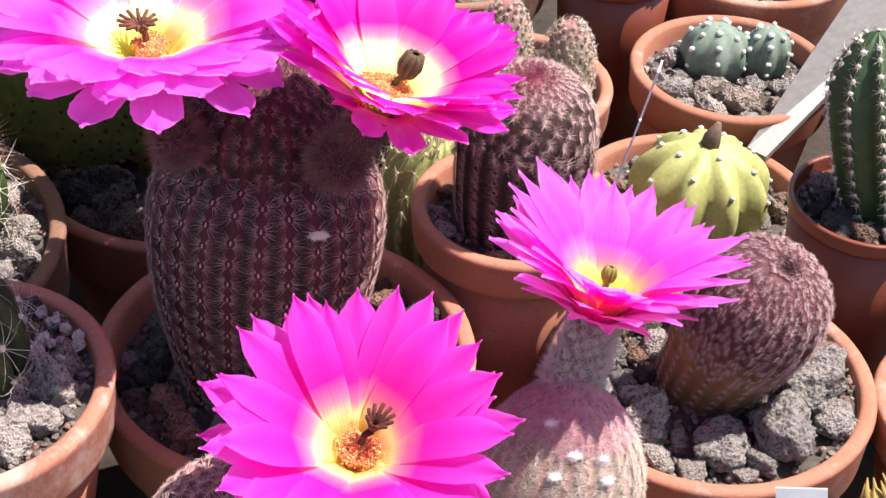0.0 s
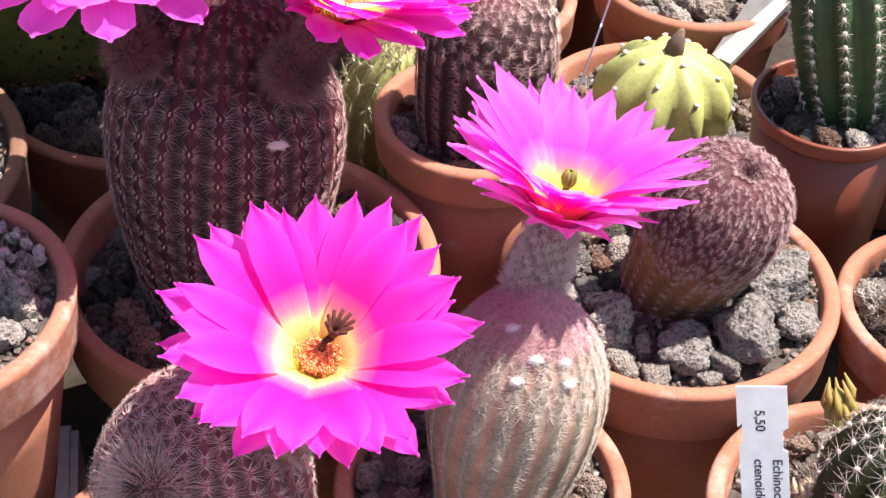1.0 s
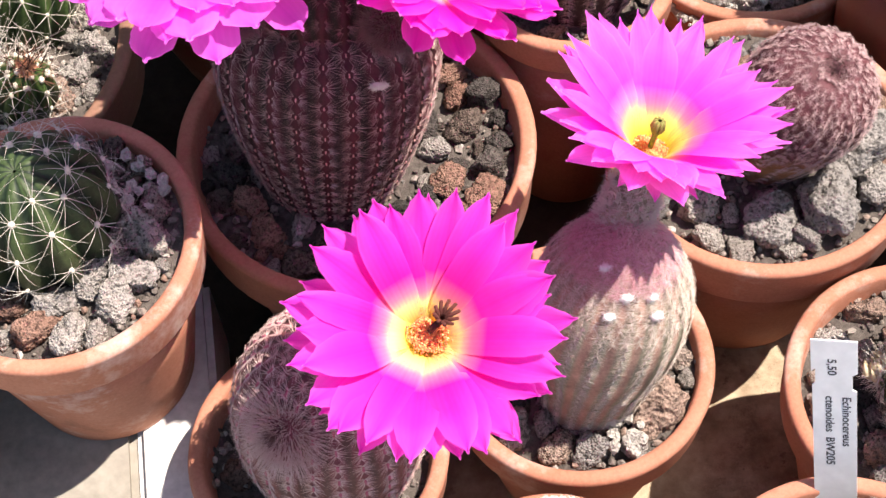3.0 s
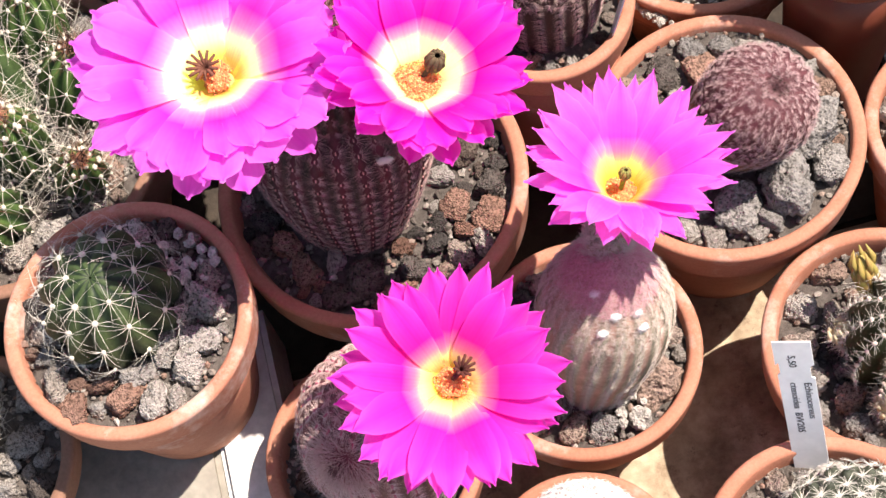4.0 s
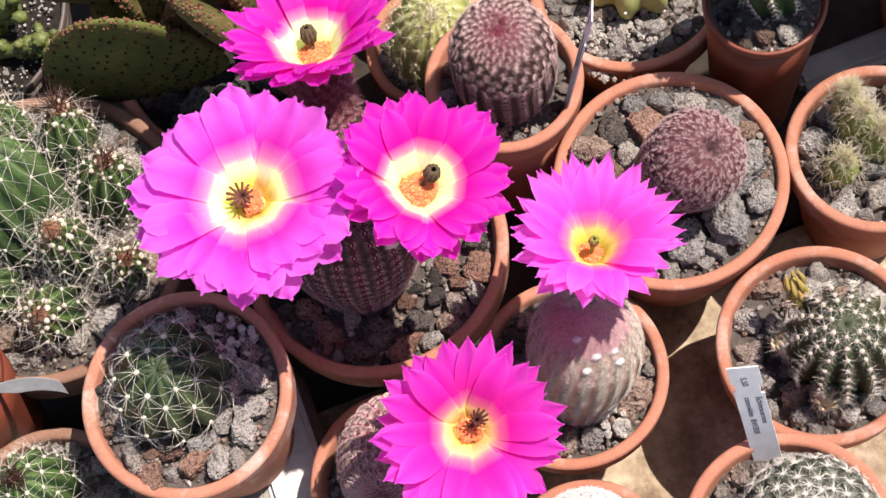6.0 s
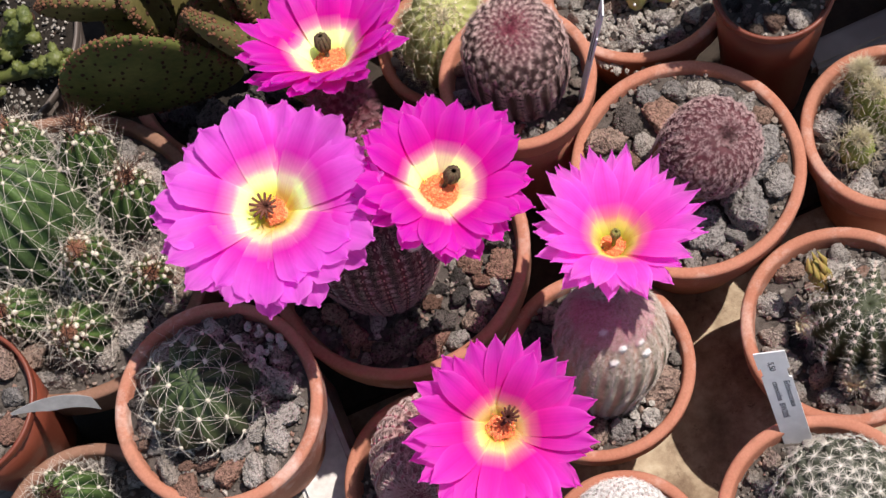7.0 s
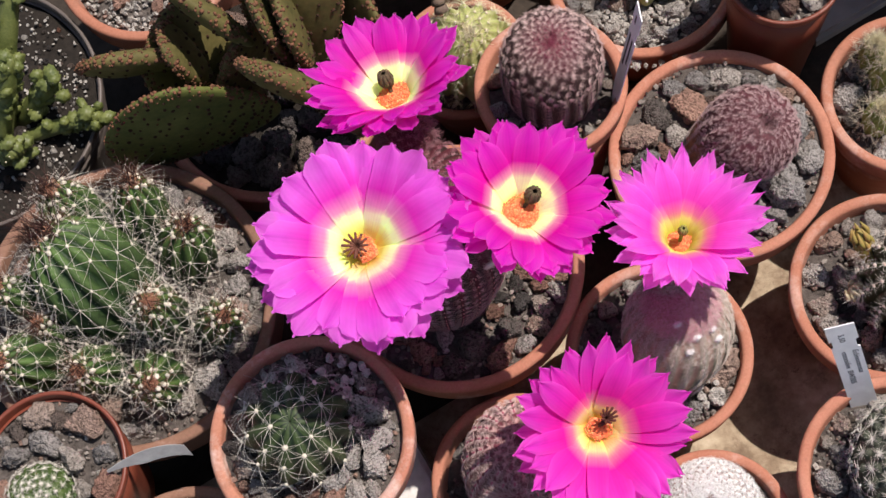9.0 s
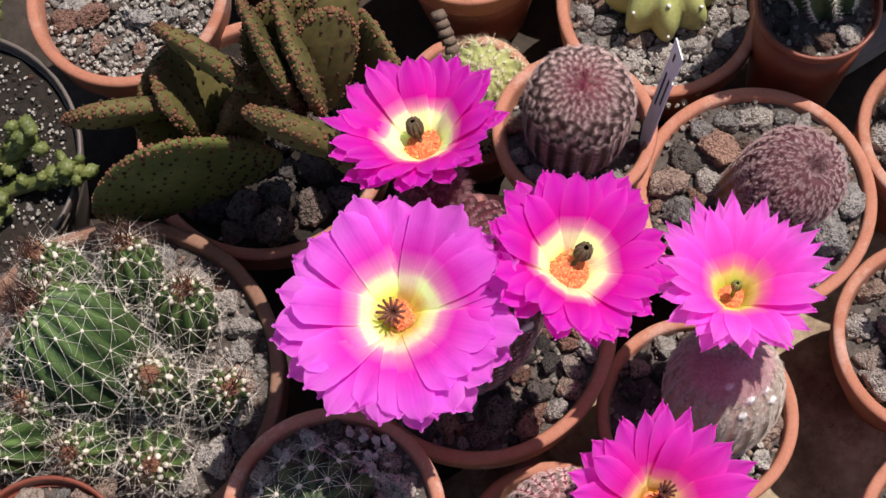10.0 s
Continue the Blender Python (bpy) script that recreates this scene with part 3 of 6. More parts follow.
def pumice_patch(x, y, z, r, n, seed, size=(0.12, 0.24), stretch=1.0, round_=False):
    """A drift of small pale chips on the gravel."""
    g = np.random.default_rng(seed)
    ob = None
    vs, fs, base = [], [], 0
    for i in range(n):
        a, q, s = g.uniform(0, 6.28), r * g.uniform(0, 1) ** 0.5, g.uniform(*size)
        v, f = BALL2 if round_ else BALL1
        d = v * (1 + 0.2 * np.sin(2.3 * v[:, :1] + i) * np.cos(2.0 * v[:, 1:2] + 2 * i)) * s * g.uniform(0.7, 1.25, 3) if round_ else v * (1 + g.uniform(-0.25, 0.25, (len(v), 1))) * s * g.uniform(0.7, 1.2, 3)
        vs.append(d + (q * np.cos(a) * stretch, q * np.sin(a), g.uniform(0.0, 0.3)))
        fs.append(f + base)
        base += len(v)
    me = mesh_of("pumice_chips", np.concatenate(vs), np.concatenate(fs), PUMICE, round_)
    return thing("pumice_chips", (x, y, z), "small white pumice chips lying on the gravel", "pumice", "", "stuff", me)


# ---- cacti ----
class Stem:
    """A ribbed stem. base, top: the ends of its axis; profile: (part of the height, radius); ribs and their depth; twist in radians."""

    def __init__(self, base, top, profile, ribs, depth, twist=0.0, sharp=0.7, waist=0.0):
        self.base, self.e = np.asarray(base, float), frame_of(np.subtract(top, base))
        self.h = np.linalg.norm(np.subtract(top, base))
        p = np.array(profile, float)
        self.hp, self.rp = p[:, 0], p[:, 1]
        self.ribs, self.depth, self.twist, self.sharp, self.waist = ribs, depth, twist, sharp, waist
        u = np.linspace(0, 1, len(p))
        fine = np.linspace(0, 1, 80)
        self.hh, self.rr = self._spline(u, self.hp, fine), self._spline(u, self.rp, fine).clip(0.001)
        arc = np.r_[0, np.cumsum(np.hypot(np.diff(self.hh) * self.h, np.diff(self.rr)))]
        self.arc, self.u = arc, arc / arc[-1]

    @staticmethod
    def _spline(u, y, x):
        m = np.gradient(y, u)
        i = np.clip(np.searchsorted(u, x, side="right") - 1, 0, len(u) - 2)
        d = u[i + 1] - u[i]
        t = (x - u[i]) / d
        return (2 * t**3 - 3 * t**2 + 1) * y[i] + (t**3 - 2 * t**2 + t) * d * m[i] + (3 * t**2 - 2 * t**3) * y[i + 1] + (t**3 - t**2) * d * m[i + 1]

    def at(self, theta, u):
        theta, u = np.broadcast_arrays(np.asarray(theta, float), np.asarray(u, float))
        h, r = np.interp(u, self.u, self.hh) * self.h, np.interp(u, self.u, self.rr)
        wave = (0.5 + 0.5 * np.cos(self.ribs * theta)) ** self.sharp if self.ribs else 1.0
        rr = r * (1 - self.depth + self.depth * wave) if self.ribs else r
        th = theta + self.twist * u
        e1, e2, a = self.e
        return self.base + h[..., None] * a + rr[..., None] * (np.cos(th)[..., None] * e1 + np.sin(th)[..., None] * e2)

    def mesh(self, name, material, nv=34, per=6):
        n = max(self.ribs * per, 48)
        th, u = np.linspace(0, 2 * np.pi, n, endpoint=False), np.linspace(0, 1, nv)
        v = self.at(th[None], u[:, None]).reshape(-1, 3)
        i, j = np.meshgrid(np.arange(nv - 1), np.arange(n), indexing="ij")
        k = (j + 1) % n
        f = np.stack([i * n + j, i * n + k, (i + 1) * n + k, (i + 1) * n + j], -1).reshape(-1, 4)
        crest = np.tile((0.5 + 0.5 * np.cos(self.ribs * th)) if self.ribs else np.ones(n), nv)
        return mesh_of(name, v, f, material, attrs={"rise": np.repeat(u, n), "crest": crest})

    def areoles(self, spacing, u0=0.05, u1=0.97, stagger=True):
        """Places, normals, ups and sides of the areoles on the ribs' crests, and how far up they sit."""
        out = []
        for k in range(self.ribs):
            th = 2 * np.pi * k / self.ribs
            n = max(2, int(self.arc[-1] * (u1 - u0) / spacing))
            us = u0 + (u1 - u0) * (np.arange(n) + (0.5 * (k % 2) if stagger else 0) + npr.uniform(-0.12, 0.12, n)) / n
            us = us.clip(0.01, 0.985)
            p, q = self.at(th, us), self.at(th, (us + 0.01))
            s = self.at(th + 0.02, us) - self.at(th - 0.02, us)
            up = q - p
            up /= np.linalg.norm(up, axis=1, keepdims=True) + 1e-9
            s /= np.linalg.norm(s, axis=1, keepdims=True) + 1e-9
            nrm = np.cross(s, up)
            nrm /= np.linalg.norm(nrm, axis=1, keepdims=True) + 1e-9
            out.append(np.concatenate([p, nrm, up, s, us[:, None]], 1))
        a = np.concatenate(out)
        return a[:, :3], a[:, 3:6], a[:, 6:9], a[:, 9:12], a[:, 12]


def comb(ar, length, per_side=9, lift=0.28, radius=0.022, keep=None, spread=0.5, fan=0.92, gap=0.0):
    """Spines laid like a comb to both sides of each long areole."""
    p, n, up, s, u = ar if keep is None else tuple(q[keep] for q in ar)
    ang = np.concatenate([np.linspace(fan, math.pi - fan, per_side), -np.linspace(fan, math.pi - fan, per_side)])
    k, m = len(p), len(ang)
    a = ang[None] + npr.uniform(-0.10, 0.10, (k, m))
    way = np.cos(a)[..., None] * up[:, None] + np.sin(a)[..., None] * s[:, None] + (lift + npr.uniform(-0.08, 0.10, (k, m)))[..., None] * n[:, None]
    ln = np.broadcast_to(length, k)[:, None] * npr.uniform(0.8, 1.12, (k, m)) * (0.7 + 0.3 * np.abs(np.sin(a)))
    org = p[:, None] + n[:, None] * 0.03 + (np.cos(a) * spread * np.broadcast_to(length, k)[:, None])[..., None] * up[:, None]
    org = org + gap * np.sin(a)[..., None] * s[:, None]
    return spikes(org.reshape(-1, 3), way.reshape(-1, 3), ln.ravel(), radius)


def star(ar, length, count=9, lift=0.5, radius=0.03, keep=None, centre=0, centre_len=1.0):
    """Spines that spread like a star from each areole, with some straight out."""
    p, n, up, s, u = ar if keep is None else tuple(q[keep] for q in ar)
    k = len(p)
    a = np.linspace(0, 2 * np.pi, count, endpoint=False)[None] + npr.uniform(-0.25, 0.25, (k, count))
    way = np.cos(a)[..., None] * up[:, None] + np.sin(a)[..., None] * s[:, None] + (lift + npr.uniform(-0.2, 0.25, (k, count)))[..., None] * n[:, None]
    org = np.repeat(p[:, None] + n[:, None] * 0.04, count, 1)
    ln = np.broadcast_to(length, k)[:, None] * npr.uniform(0.7, 1.2, (k, count))
    o, w, q = [org.reshape(-1, 3)], [way.reshape(-1, 3)], [ln.ravel()]
    if centre:
        cw = n[:, None] + npr.normal(0, 0.35, (k, centre, 3))
        o.append(np.repeat(p[:, None], centre, 1).reshape(-1, 3))
        w.append(cw.reshape(-1, 3))
        q.append((np.broadcast_to(centre_len, k)[:, None] * npr.uniform(0.7, 1.2, (k, centre))).ravel())
    return spikes(np.concatenate(o), np.concatenate(w), np.concatenate(q), radius)


def curved(origin, way, bend, length, radius, segs=4):
    """Tapered spines that curve from way by bend over their length."""
    o, w, b = (np.asarray(q, float) for q in (origin, way, bend))
    n = len(o)
    length = np.broadcast_to(length, n)[:, None]
    w = w / np.linalg.norm(w, axis=1, keepdims=True)
    side = np.cross(w, b + 1e-3)
    side /= np.linalg.norm(side, axis=1, keepdims=True)
    lift = np.cross(side, w)
    rings = []
    for k in range(segs + 1):
        s = k / segs
        c = o + length * (s * w + 0.5 * s * s * b)
        rr = radius * (1 - 0.88 * s)
        rings.append(np.stack([c + rr * (math.cos(q) * side + math.sin(q) * lift) for q in (0, 2.094, 4.189)], 1))
    v = np.stack(rings, 1).reshape(-1, 3)
    f = [[(k * 3 + j, k * 3 + (j + 1) % 3, (k + 1) * 3 + (j + 1) % 3, (k + 1) * 3 + j) for j in range(3)] for k in range(segs)]
    f = np.array(f).reshape(-1, 4)
    return v, (np.arange(n)[:, None, None] * 3 * (segs + 1) + f[None]).reshape(-1, 4)


def arched(ar, length, count, lift, radius, drop=0.9, keep=None):
    """Spines that spread from each areole and arch back to the skin."""
    p, n, up, s, u = ar if keep is None else tuple(q[keep] for q in ar)
    k = len(p)
    a = np.linspace(0, 2 * np.pi, count, endpoint=False)[None] + npr.uniform(-0.22, 0.22, (k, count)) + npr.uniform(0, 1, (k, 1))
    way = np.cos(a)[..., None] * up[:, None] + np.sin(a)[..., None] * s[:, None] + (lift + npr.uniform(-0.15, 0.25, (k, count)))[..., None] * n[:, None]
    bend = -drop * n[:, None] * npr.uniform(0.5, 1.2, (k, count, 1)) + npr.normal(0, 0.12, (k, count, 3))
    org = np.repeat(p[:, None] + n[:, None] * 0.03, count, 1)
    ln = np.broadcast_to(length, k)[:, None] * npr.uniform(0.6, 1.15, (k, count))
    return curved(org.reshape(-1, 3), way.reshape(-1, 3), bend.reshape(-1, 3), ln.ravel(), radius)


def tufted(stem, tufts_n, per, u0, u1, length, radius=0.010, loose=0.5):
    """Hair in separate tufts over a stretch of a stem."""
    p, n, up, s, u = spiral(stem, tufts_n, u0, u1, 0.012)
    way = (0.75 * n + 0.45 * up)[:, None] + npr.normal(0, loose, (len(p), per, 3))
    org = p[:, None] + npr.normal(0, 0.05, (len(p), per, 3))
    return spikes(org.reshape(-1, 3), way.reshape(-1, 3), length * npr.uniform(0.5, 1.2, len(p) * per), radius)


def fur(stem, count, u0, u1, length, radius=0.018, out=0.8, up_pull=0.5, loose=0.45):
    """Loose hair-like spines over a stretch of a stem."""
    th, u = npr.uniform(0, 2 * np.pi, count), npr.uniform(u0, u1, count)
    p, q = stem.at(th, u), stem.at(th, np.minimum(u + 0.01, 1))
    s = stem.at(th + 0.03, u) - stem.at(th - 0.03, u)
    up = (q - p) / (np.linalg.norm(q - p, axis=1, keepdims=True) + 1e-9)
    s = s / (np.linalg.norm(s, axis=1, keepdims=True) + 1e-9)
    n = np.cross(s, up)
    way = out * n + up_pull * up + npr.normal(0, loose, (count, 3))
    return spikes(p, way, length * npr.uniform(0.6, 1.25, count), radius)


def spiral(stem, n, u0, u1, jitter=0.0):
    """Places, normals, ups and sides of n areoles set in spirals over a stretch of a stem."""
    fine = np.linspace(u0, u1, 200)
    area = np.cumsum(np.interp(fine, stem.u, stem.rr))
    u = np.interp((np.arange(n) + 0.5) / n * area[-1], area, fine)
    th = np.arange(n) * 2.39996 + npr.normal(0, 3.0 * jitter, n)
    u = (u + npr.normal(0, jitter, n)).clip(u0 - 0.01, u1 + 0.01)
    p, q = stem.at(th, u), stem.at(th, np.minimum(u + 0.01, 1))
    s = stem.at(th + 0.03, u) - stem.at(th - 0.03, u)
    up = (q - p) / (np.linalg.norm(q - p, axis=1, keepdims=True) + 1e-9)
    s = s / (np.linalg.norm(s, axis=1, keepdims=True) + 1e-9)
    return p, np.cross(s, up), up, s, u


def rainbow_cactus(at, base, top, profile, ribs, label, skin_mat, spine_mat, crown_mat, crown_from=0.8, spacing=0.6, length=0.5, twist=0.0, dot_mat=WOOL, per_side=9, crown_len=None, depth=0.06, hair=0, spine_r=0.020, lift=0.2, dot=0.05, crown=True, fan=0.92, spread=0.5, gap=0.0):
    """A stem with flat, comb-like spines and a brighter crown."""
    at = np.asarray(at, float)
    stem = Stem(np.subtract(base, at), np.subtract(top, at), profile, ribs, depth, twist)
    ob = thing("rainbow_cactus", at, label, "cactus", "potted plants on the bench")
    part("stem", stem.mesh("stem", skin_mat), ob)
    ar = stem.areoles(spacing)
    low, high = ar[4] < crown_from, ar[4] >= crown_from
    part("spine_cover", mesh_of("spine_cover", *comb(ar, length, per_side, lift, spine_r, low, spread, fan, gap), spine_mat, False), ob, kind="stuff")
    shrink = np.interp(ar[4][high], [crown_from, 1.0], [1.0, 0.75])
    if crown:
        part("crown_spine_cover", mesh_of("crown_spine_cover", *comb(ar, (crown_len or length) * shrink, per_side, 0.45, spine_r, high, spread, fan, gap), crown_mat, False), ob, kind="stuff")
    along = np.concatenate([ar[0][low] + 0.05 * ar[1][low] + k * dot * ar[2][low] for k in (-1.3, 0, 1.3)])
    part("areole_wool", mesh_of("areole_wool", *blobs(along, dot), dot_mat), ob, kind="stuff")
    if hair:
        part("apex_wool", mesh_of("apex_wool", *fur(stem, hair, 0.93, 0.995, 0.4, 0.016), crown_mat, False), ob, kind="stuff")
    return ob, stem


# ---- flowers ----
def petal_line(s, R, start, tip_lift, droop, steep, turn=0.0):
    """Distance from the flower's axis and height along a petal."""
    elev = np.radians(steep * (1 - s) ** 2.6 + tip_lift - droop * s**3 + turn)
    step = np.r_[0, np.diff(s)]
    r, z = np.cumsum(np.cos(elev) * step), np.cumsum(np.sin(elev) * step)
    k = (R - start * R) / r[-1]
    return start * R + r * k, z * k - 0.22 * R


def petal_mesh(name, R, width, tip_lift, mat, seed, start=0.13, blunt=0.5, droop=0.0, cup=0.12, steep=36):
    """One petal along +x, from the throat to its small point; lift in degrees; blunt: 0 for a drawn-out tip, 1 for a round one."""
    g = np.random.default_rng(seed)
    ns, nt = 22, 9
    s = 1 - (1 - np.linspace(0, 1, ns)) ** 1.45
    r, z = petal_line(s, R, start, tip_lift, droop, steep, g.uniform(-4, 4))
    top = 0.58 + 0.21 * blunt
    e = np.clip((s - top) / (0.965 - top), 0, 1)
    w = np.where(s < top, 0.36 + 0.64 * np.sin(np.pi / 2 * s / top), (1 - 0.97 * e ** (1.7 + 1.5 * blunt)) ** (0.85 - 0.3 * blunt))
    w = np.maximum(w, 0.10 * np.clip((1 - s) / 0.04, 0, 1))
    w[-1] = 0.01
    w = w * width * 0.5
    t = np.linspace(-1, 1, nt)
    wob = g.uniform(-1, 1, 4)
    frill = np.clip((s - 0.62) / 0.3, 0, 1)[:, None]
    uneven = 1 + 0.05 * np.sin(7 * s + 3 * wob[0])[:, None] + frill * g.uniform(-0.13, 0.06, (ns, 1)) * np.where(t > 0, 1, 0.3)[None] + frill * g.uniform(-0.13, 0.06, (ns, 1)) * np.where(t < 0, 1, 0.3)[None]
    y = w[:, None] * t[None] * uneven
    x = r[:, None] + 0 * t[None]
    zz = z[:, None] + cup * g.uniform(-0.6, 1.8) * 0.26 * w[:, None] * np.abs(t[None]) ** 1.7 - 0.014 * width * np.exp(-((t / 0.2) ** 2))[None] * np.sin(np.pi * s)[:, None]
    zz = zz + 0.02 * R * np.sin(5 * s + wob[1] * 3)[:, None] * s[:, None] + 0.10 * wob[2] * y * s[:, None] + 0.012 * R * frill * np.sin(5 * t + 6 * wob[3])[None]
    y = y + 0.05 * R * wob[1] * (s**2)[:, None]
    v = np.stack([x, y, zz], -1).reshape(-1, 3)
    i, j = np.meshgrid(np.arange(ns - 1), np.arange(nt - 1), indexing="ij")
    f = np.stack([i * nt + j, i * nt + j + 1, (i + 1) * nt + j + 1, (i + 1) * nt + j], -1).reshape(-1, 4)
    return mesh_of(name, v, f, mat, attrs={"along": np.repeat(r / R, nt), "across": np.tile(t, ns)})


def capsule_path(points, radius):
    """A tapered, rounded rod along points."""
    p = np.asarray(points, float)
    n = 7
    vs = []
    rad = np.interp(np.linspace(0, 1, len(p)), np.linspace(0, 1, len(radius)), radius)
    for q, a, rr in zip(p, np.gradient(p, axis=0), rad):
        e1, e2, _ = frame_of(a)
        th = np.linspace(0, 2 * np.pi, n, endpoint=False)
        vs.append(q + rr * (np.cos(th)[:, None] * e1 + np.sin(th)[:, None] * e2))
    v = np.concatenate(vs)
    i, j = np.meshgrid(np.arange(len(p) - 1), np.arange(n), indexing="ij")
    k = (j + 1) % n
    f = np.stack([i * n + j, i * n + k, (i + 1) * n + k, (i + 1) * n + j], -1).reshape(-1, 4).tolist()
    f += [list(range(n))[::-1], list(range((len(p) - 1) * n, len(p) * n))]
    return v, f


def joined(pieces):
    vs, fs, base = [], [], 0
    for v, f in pieces:
        vs.append(v)
        fs += [[int(q) + base for q in face] for face in f]
        base += len(v)
    return np.concatenate(vs), fs


def tuft(at, size, seed):
    """A soft oval tuft of wool with loose ends."""
    g = np.random.default_rng(seed)
    d, f = BALL3
    bump = np.array([noise.fractal(Vector(q) * 2.2 + Vector((seed, 0, 0)), 0.8, 2.0, 3) for q in d])
    v = np.asarray(at) + d * (1 + 0.25 * bump)[:, None] * np.asarray(size)
    k = g.integers(0, len(d), 150)
    hv, hf = spikes(v[k], d[k] + g.normal(0, 0.5, (150, 3)), g.uniform(0.05, 0.14, 150), 0.010)
    return joined([(v, f), (hv, hf)])


def flower(parent, origin, centre, normal, R, foot, petals, mat, stigma, stigma_mat, tip_lift=12, blunt=0.5, droop=0.0, seed=0, tube_skin=SKIN_PURPLE, tube_fur=SP_DUSK, tube_r=(1.0, 0.85), fur_n=700, fur_len=0.45, width=0.34, spread_out=1.0, disc=(0.2, 0.0, 0.0), steep=36, inner_up=0, back=None, anthers=(ANTHER_RED, ANTHER_BED), ball=None, loose=1.0, cup=0.12, hide=False, style=0.0, label=""):
    """A flower on its tube. centre: the middle of its anthers; foot: where the tube leaves the stem; stigma: (lobes, spread, height, x, y);
    spread_out: how far the outer petals stand off the inner ones; inner_up: how much steeper the inner ones stand; back: the outer petals' material; disc: radius and place of the anthers, in parts of R."""
    origin, centre, foot = (np.asarray(q, float) for q in (origin, centre, foot))
    e1, e2, a = frame_of(normal)
    dr, dx, dy = disc[0] * R, disc[1] * R, disc[2] * R
    pr, pz = petal_line(np.linspace(0, 1, 60), R, 0.12, tip_lift + 5 + 0.8 * inner_up, droop, steep)
    floor_z = max(float(np.interp(dr, pr, pz)) + 0.02 * R, -0.13 * R)
    centre = centre - a * (floor_z + 0.12 * dr)
    throat = centre - a * 0.24 * R
    # the tube, thick and furry
    stem = Stem(foot - origin, throat - origin, [(0, tube_r[0] * 0.8), (0.15, tube_r[0]), (0.5, tube_r[0] * 0.97), (0.85, tube_r[1]), (1.0, tube_r[1] * 0.9)], 0, 0)
    tube = part("flower", stem.mesh("flower", tube_skin, 12), parent, label=label)
    if ball:
        part("tube_hair", mesh_of("tube_hair", *fur(stem, fur_n // 2, 0.0, 0.93, 0.30, 0.0105, 0.9, 0.35), tube_fur, False), tube, kind="stuff")
        ax = (throat - foot) / np.linalg.norm(throat - foot)
        knob = Stem(foot - origin - ax * ball, foot - origin + ax * ball, [(0, 0.25 * ball), (0.15, 0.75 * ball), (0.5, ball), (0.85, 0.75 * ball), (1, 0.35 * ball)], 0, 0)
        part("tube_base", knob.mesh("tube_base", tube_skin, 14), tube, label="bristly round base of the flower tube")
        part("tube_bristle", mesh_of("tube_bristle", *fur(knob, fur_n, 0.02, 0.98, fur_len, 0.0105, 1.0, 0.1, 0.32), tube_fur, False), tube, kind="stuff")
    else:
        part("tube_hair", mesh_of("tube_hair", *tufted(stem, 130, fur_n // 55, 0.02, 0.95, fur_len, 0.012, 0.42), tube_fur, False), tube, kind="stuff")
    m = Matrix(np.vstack([np.column_stack([e1, e2, a, (centre - origin) * CM]), [0, 0, 0, 1]]).tolist())
    g = random.Random(seed)
    back = back or mat
    n1 = petals // 2
    n2 = petals - n1
    inner = [petal_mesh("petal", R * q, width * R * 1.04, tip_lift + lift + inner_up * (1.0 if i % 2 else 0.7), mat, seed * 10 + i, 0.12, blunt, droop, cup, steep) for i, (q, lift) in enumerate(((0.97, 5), (1.0, 4), (0.90, 8), (0.94, 3), (0.98, 6)))]
    outer = [petal_mesh("petal", R * q, width * R, tip_lift + 0.5 * inner_up + lift * spread_out, back, seed * 10 + 50 + i, 0.15, blunt, droop + 3 * spread_out, cup, steep) for i, (q, lift) in enumerate(((1.02, -4), (1.0, -7), (0.96, -2), (1.03, -6), (0.99, -3)))]

    middle = [petal_mesh("petal", R * q, width * R * 1.1, tip_lift + 3 + 0.75 * inner_up + lift * spread_out, back if hide else mat, seed * 10 + 70 + i, 0.135, blunt, droop, cup, steep) for i, (q, lift) in enumerate(((1.0, -1), (0.97, 1), (1.02, -2)))]

    def toss(k=1.0):
        k *= loose
        return Matrix.LocRotScale((0, 0, 0), Euler((g.gauss(0, 0.045 * k), g.gauss(0, 0.042 * k), g.gauss(0, 0.04))), (g.uniform(0.90, 1.05), g.uniform(0.84, 1.12), 1.0))

    for k in range(n1):
        ang = 2 * math.pi * (k + g.uniform(-0.2, 0.2)) / n1
        part("petal", g.choice(inner), tube, m @ Matrix.Rotation(ang, 4, "Z") @ toss(0.8))
    for k in range(n2):
        ang = 2 * math.pi * (k + 0.5 + g.uniform(-0.25, 0.25)) / n2
        part("petal", g.choice(outer if k % 2 else middle), tube, m @ Matrix.Rotation(ang, 4, "Z") @ Matrix.Translation((0, 0, -(0.006 + 0.03 * (k % 2)) * R * CM)) @ toss())
    # sepals under the petals
    sep = petal_mesh("sepal", R * 0.74, width * R * 0.55, tip_lift - 3 * spread_out, back, seed * 10 + 9, 0.2, 0.1, 0, steep=steep)
    for k in range(11):
        part("sepal", sep, tube, m @ Matrix.Rotation(2 * math.pi * (k + g.uniform(-0.3, 0.3)) / 11, 4, "Z") @ Matrix.Translation((0, 0, -0.09 * R * CM)) @ toss())
    elev = np.radians(steep * (1 - np.linspace(0, 0.55, 9)) ** 2.6 + tip_lift - 4)
    cr = np.r_[0.13 * R, 0.13 * R + np.cumsum(np.cos(elev)) * 0.05 * R]
    cz = np.r_[0, np.cumsum(np.sin(elev)) * 0.05 * R] - 0.30 * R
    cv, cf = lathe(np.stack([cr, cz], 1), 30, 0.02, seed)
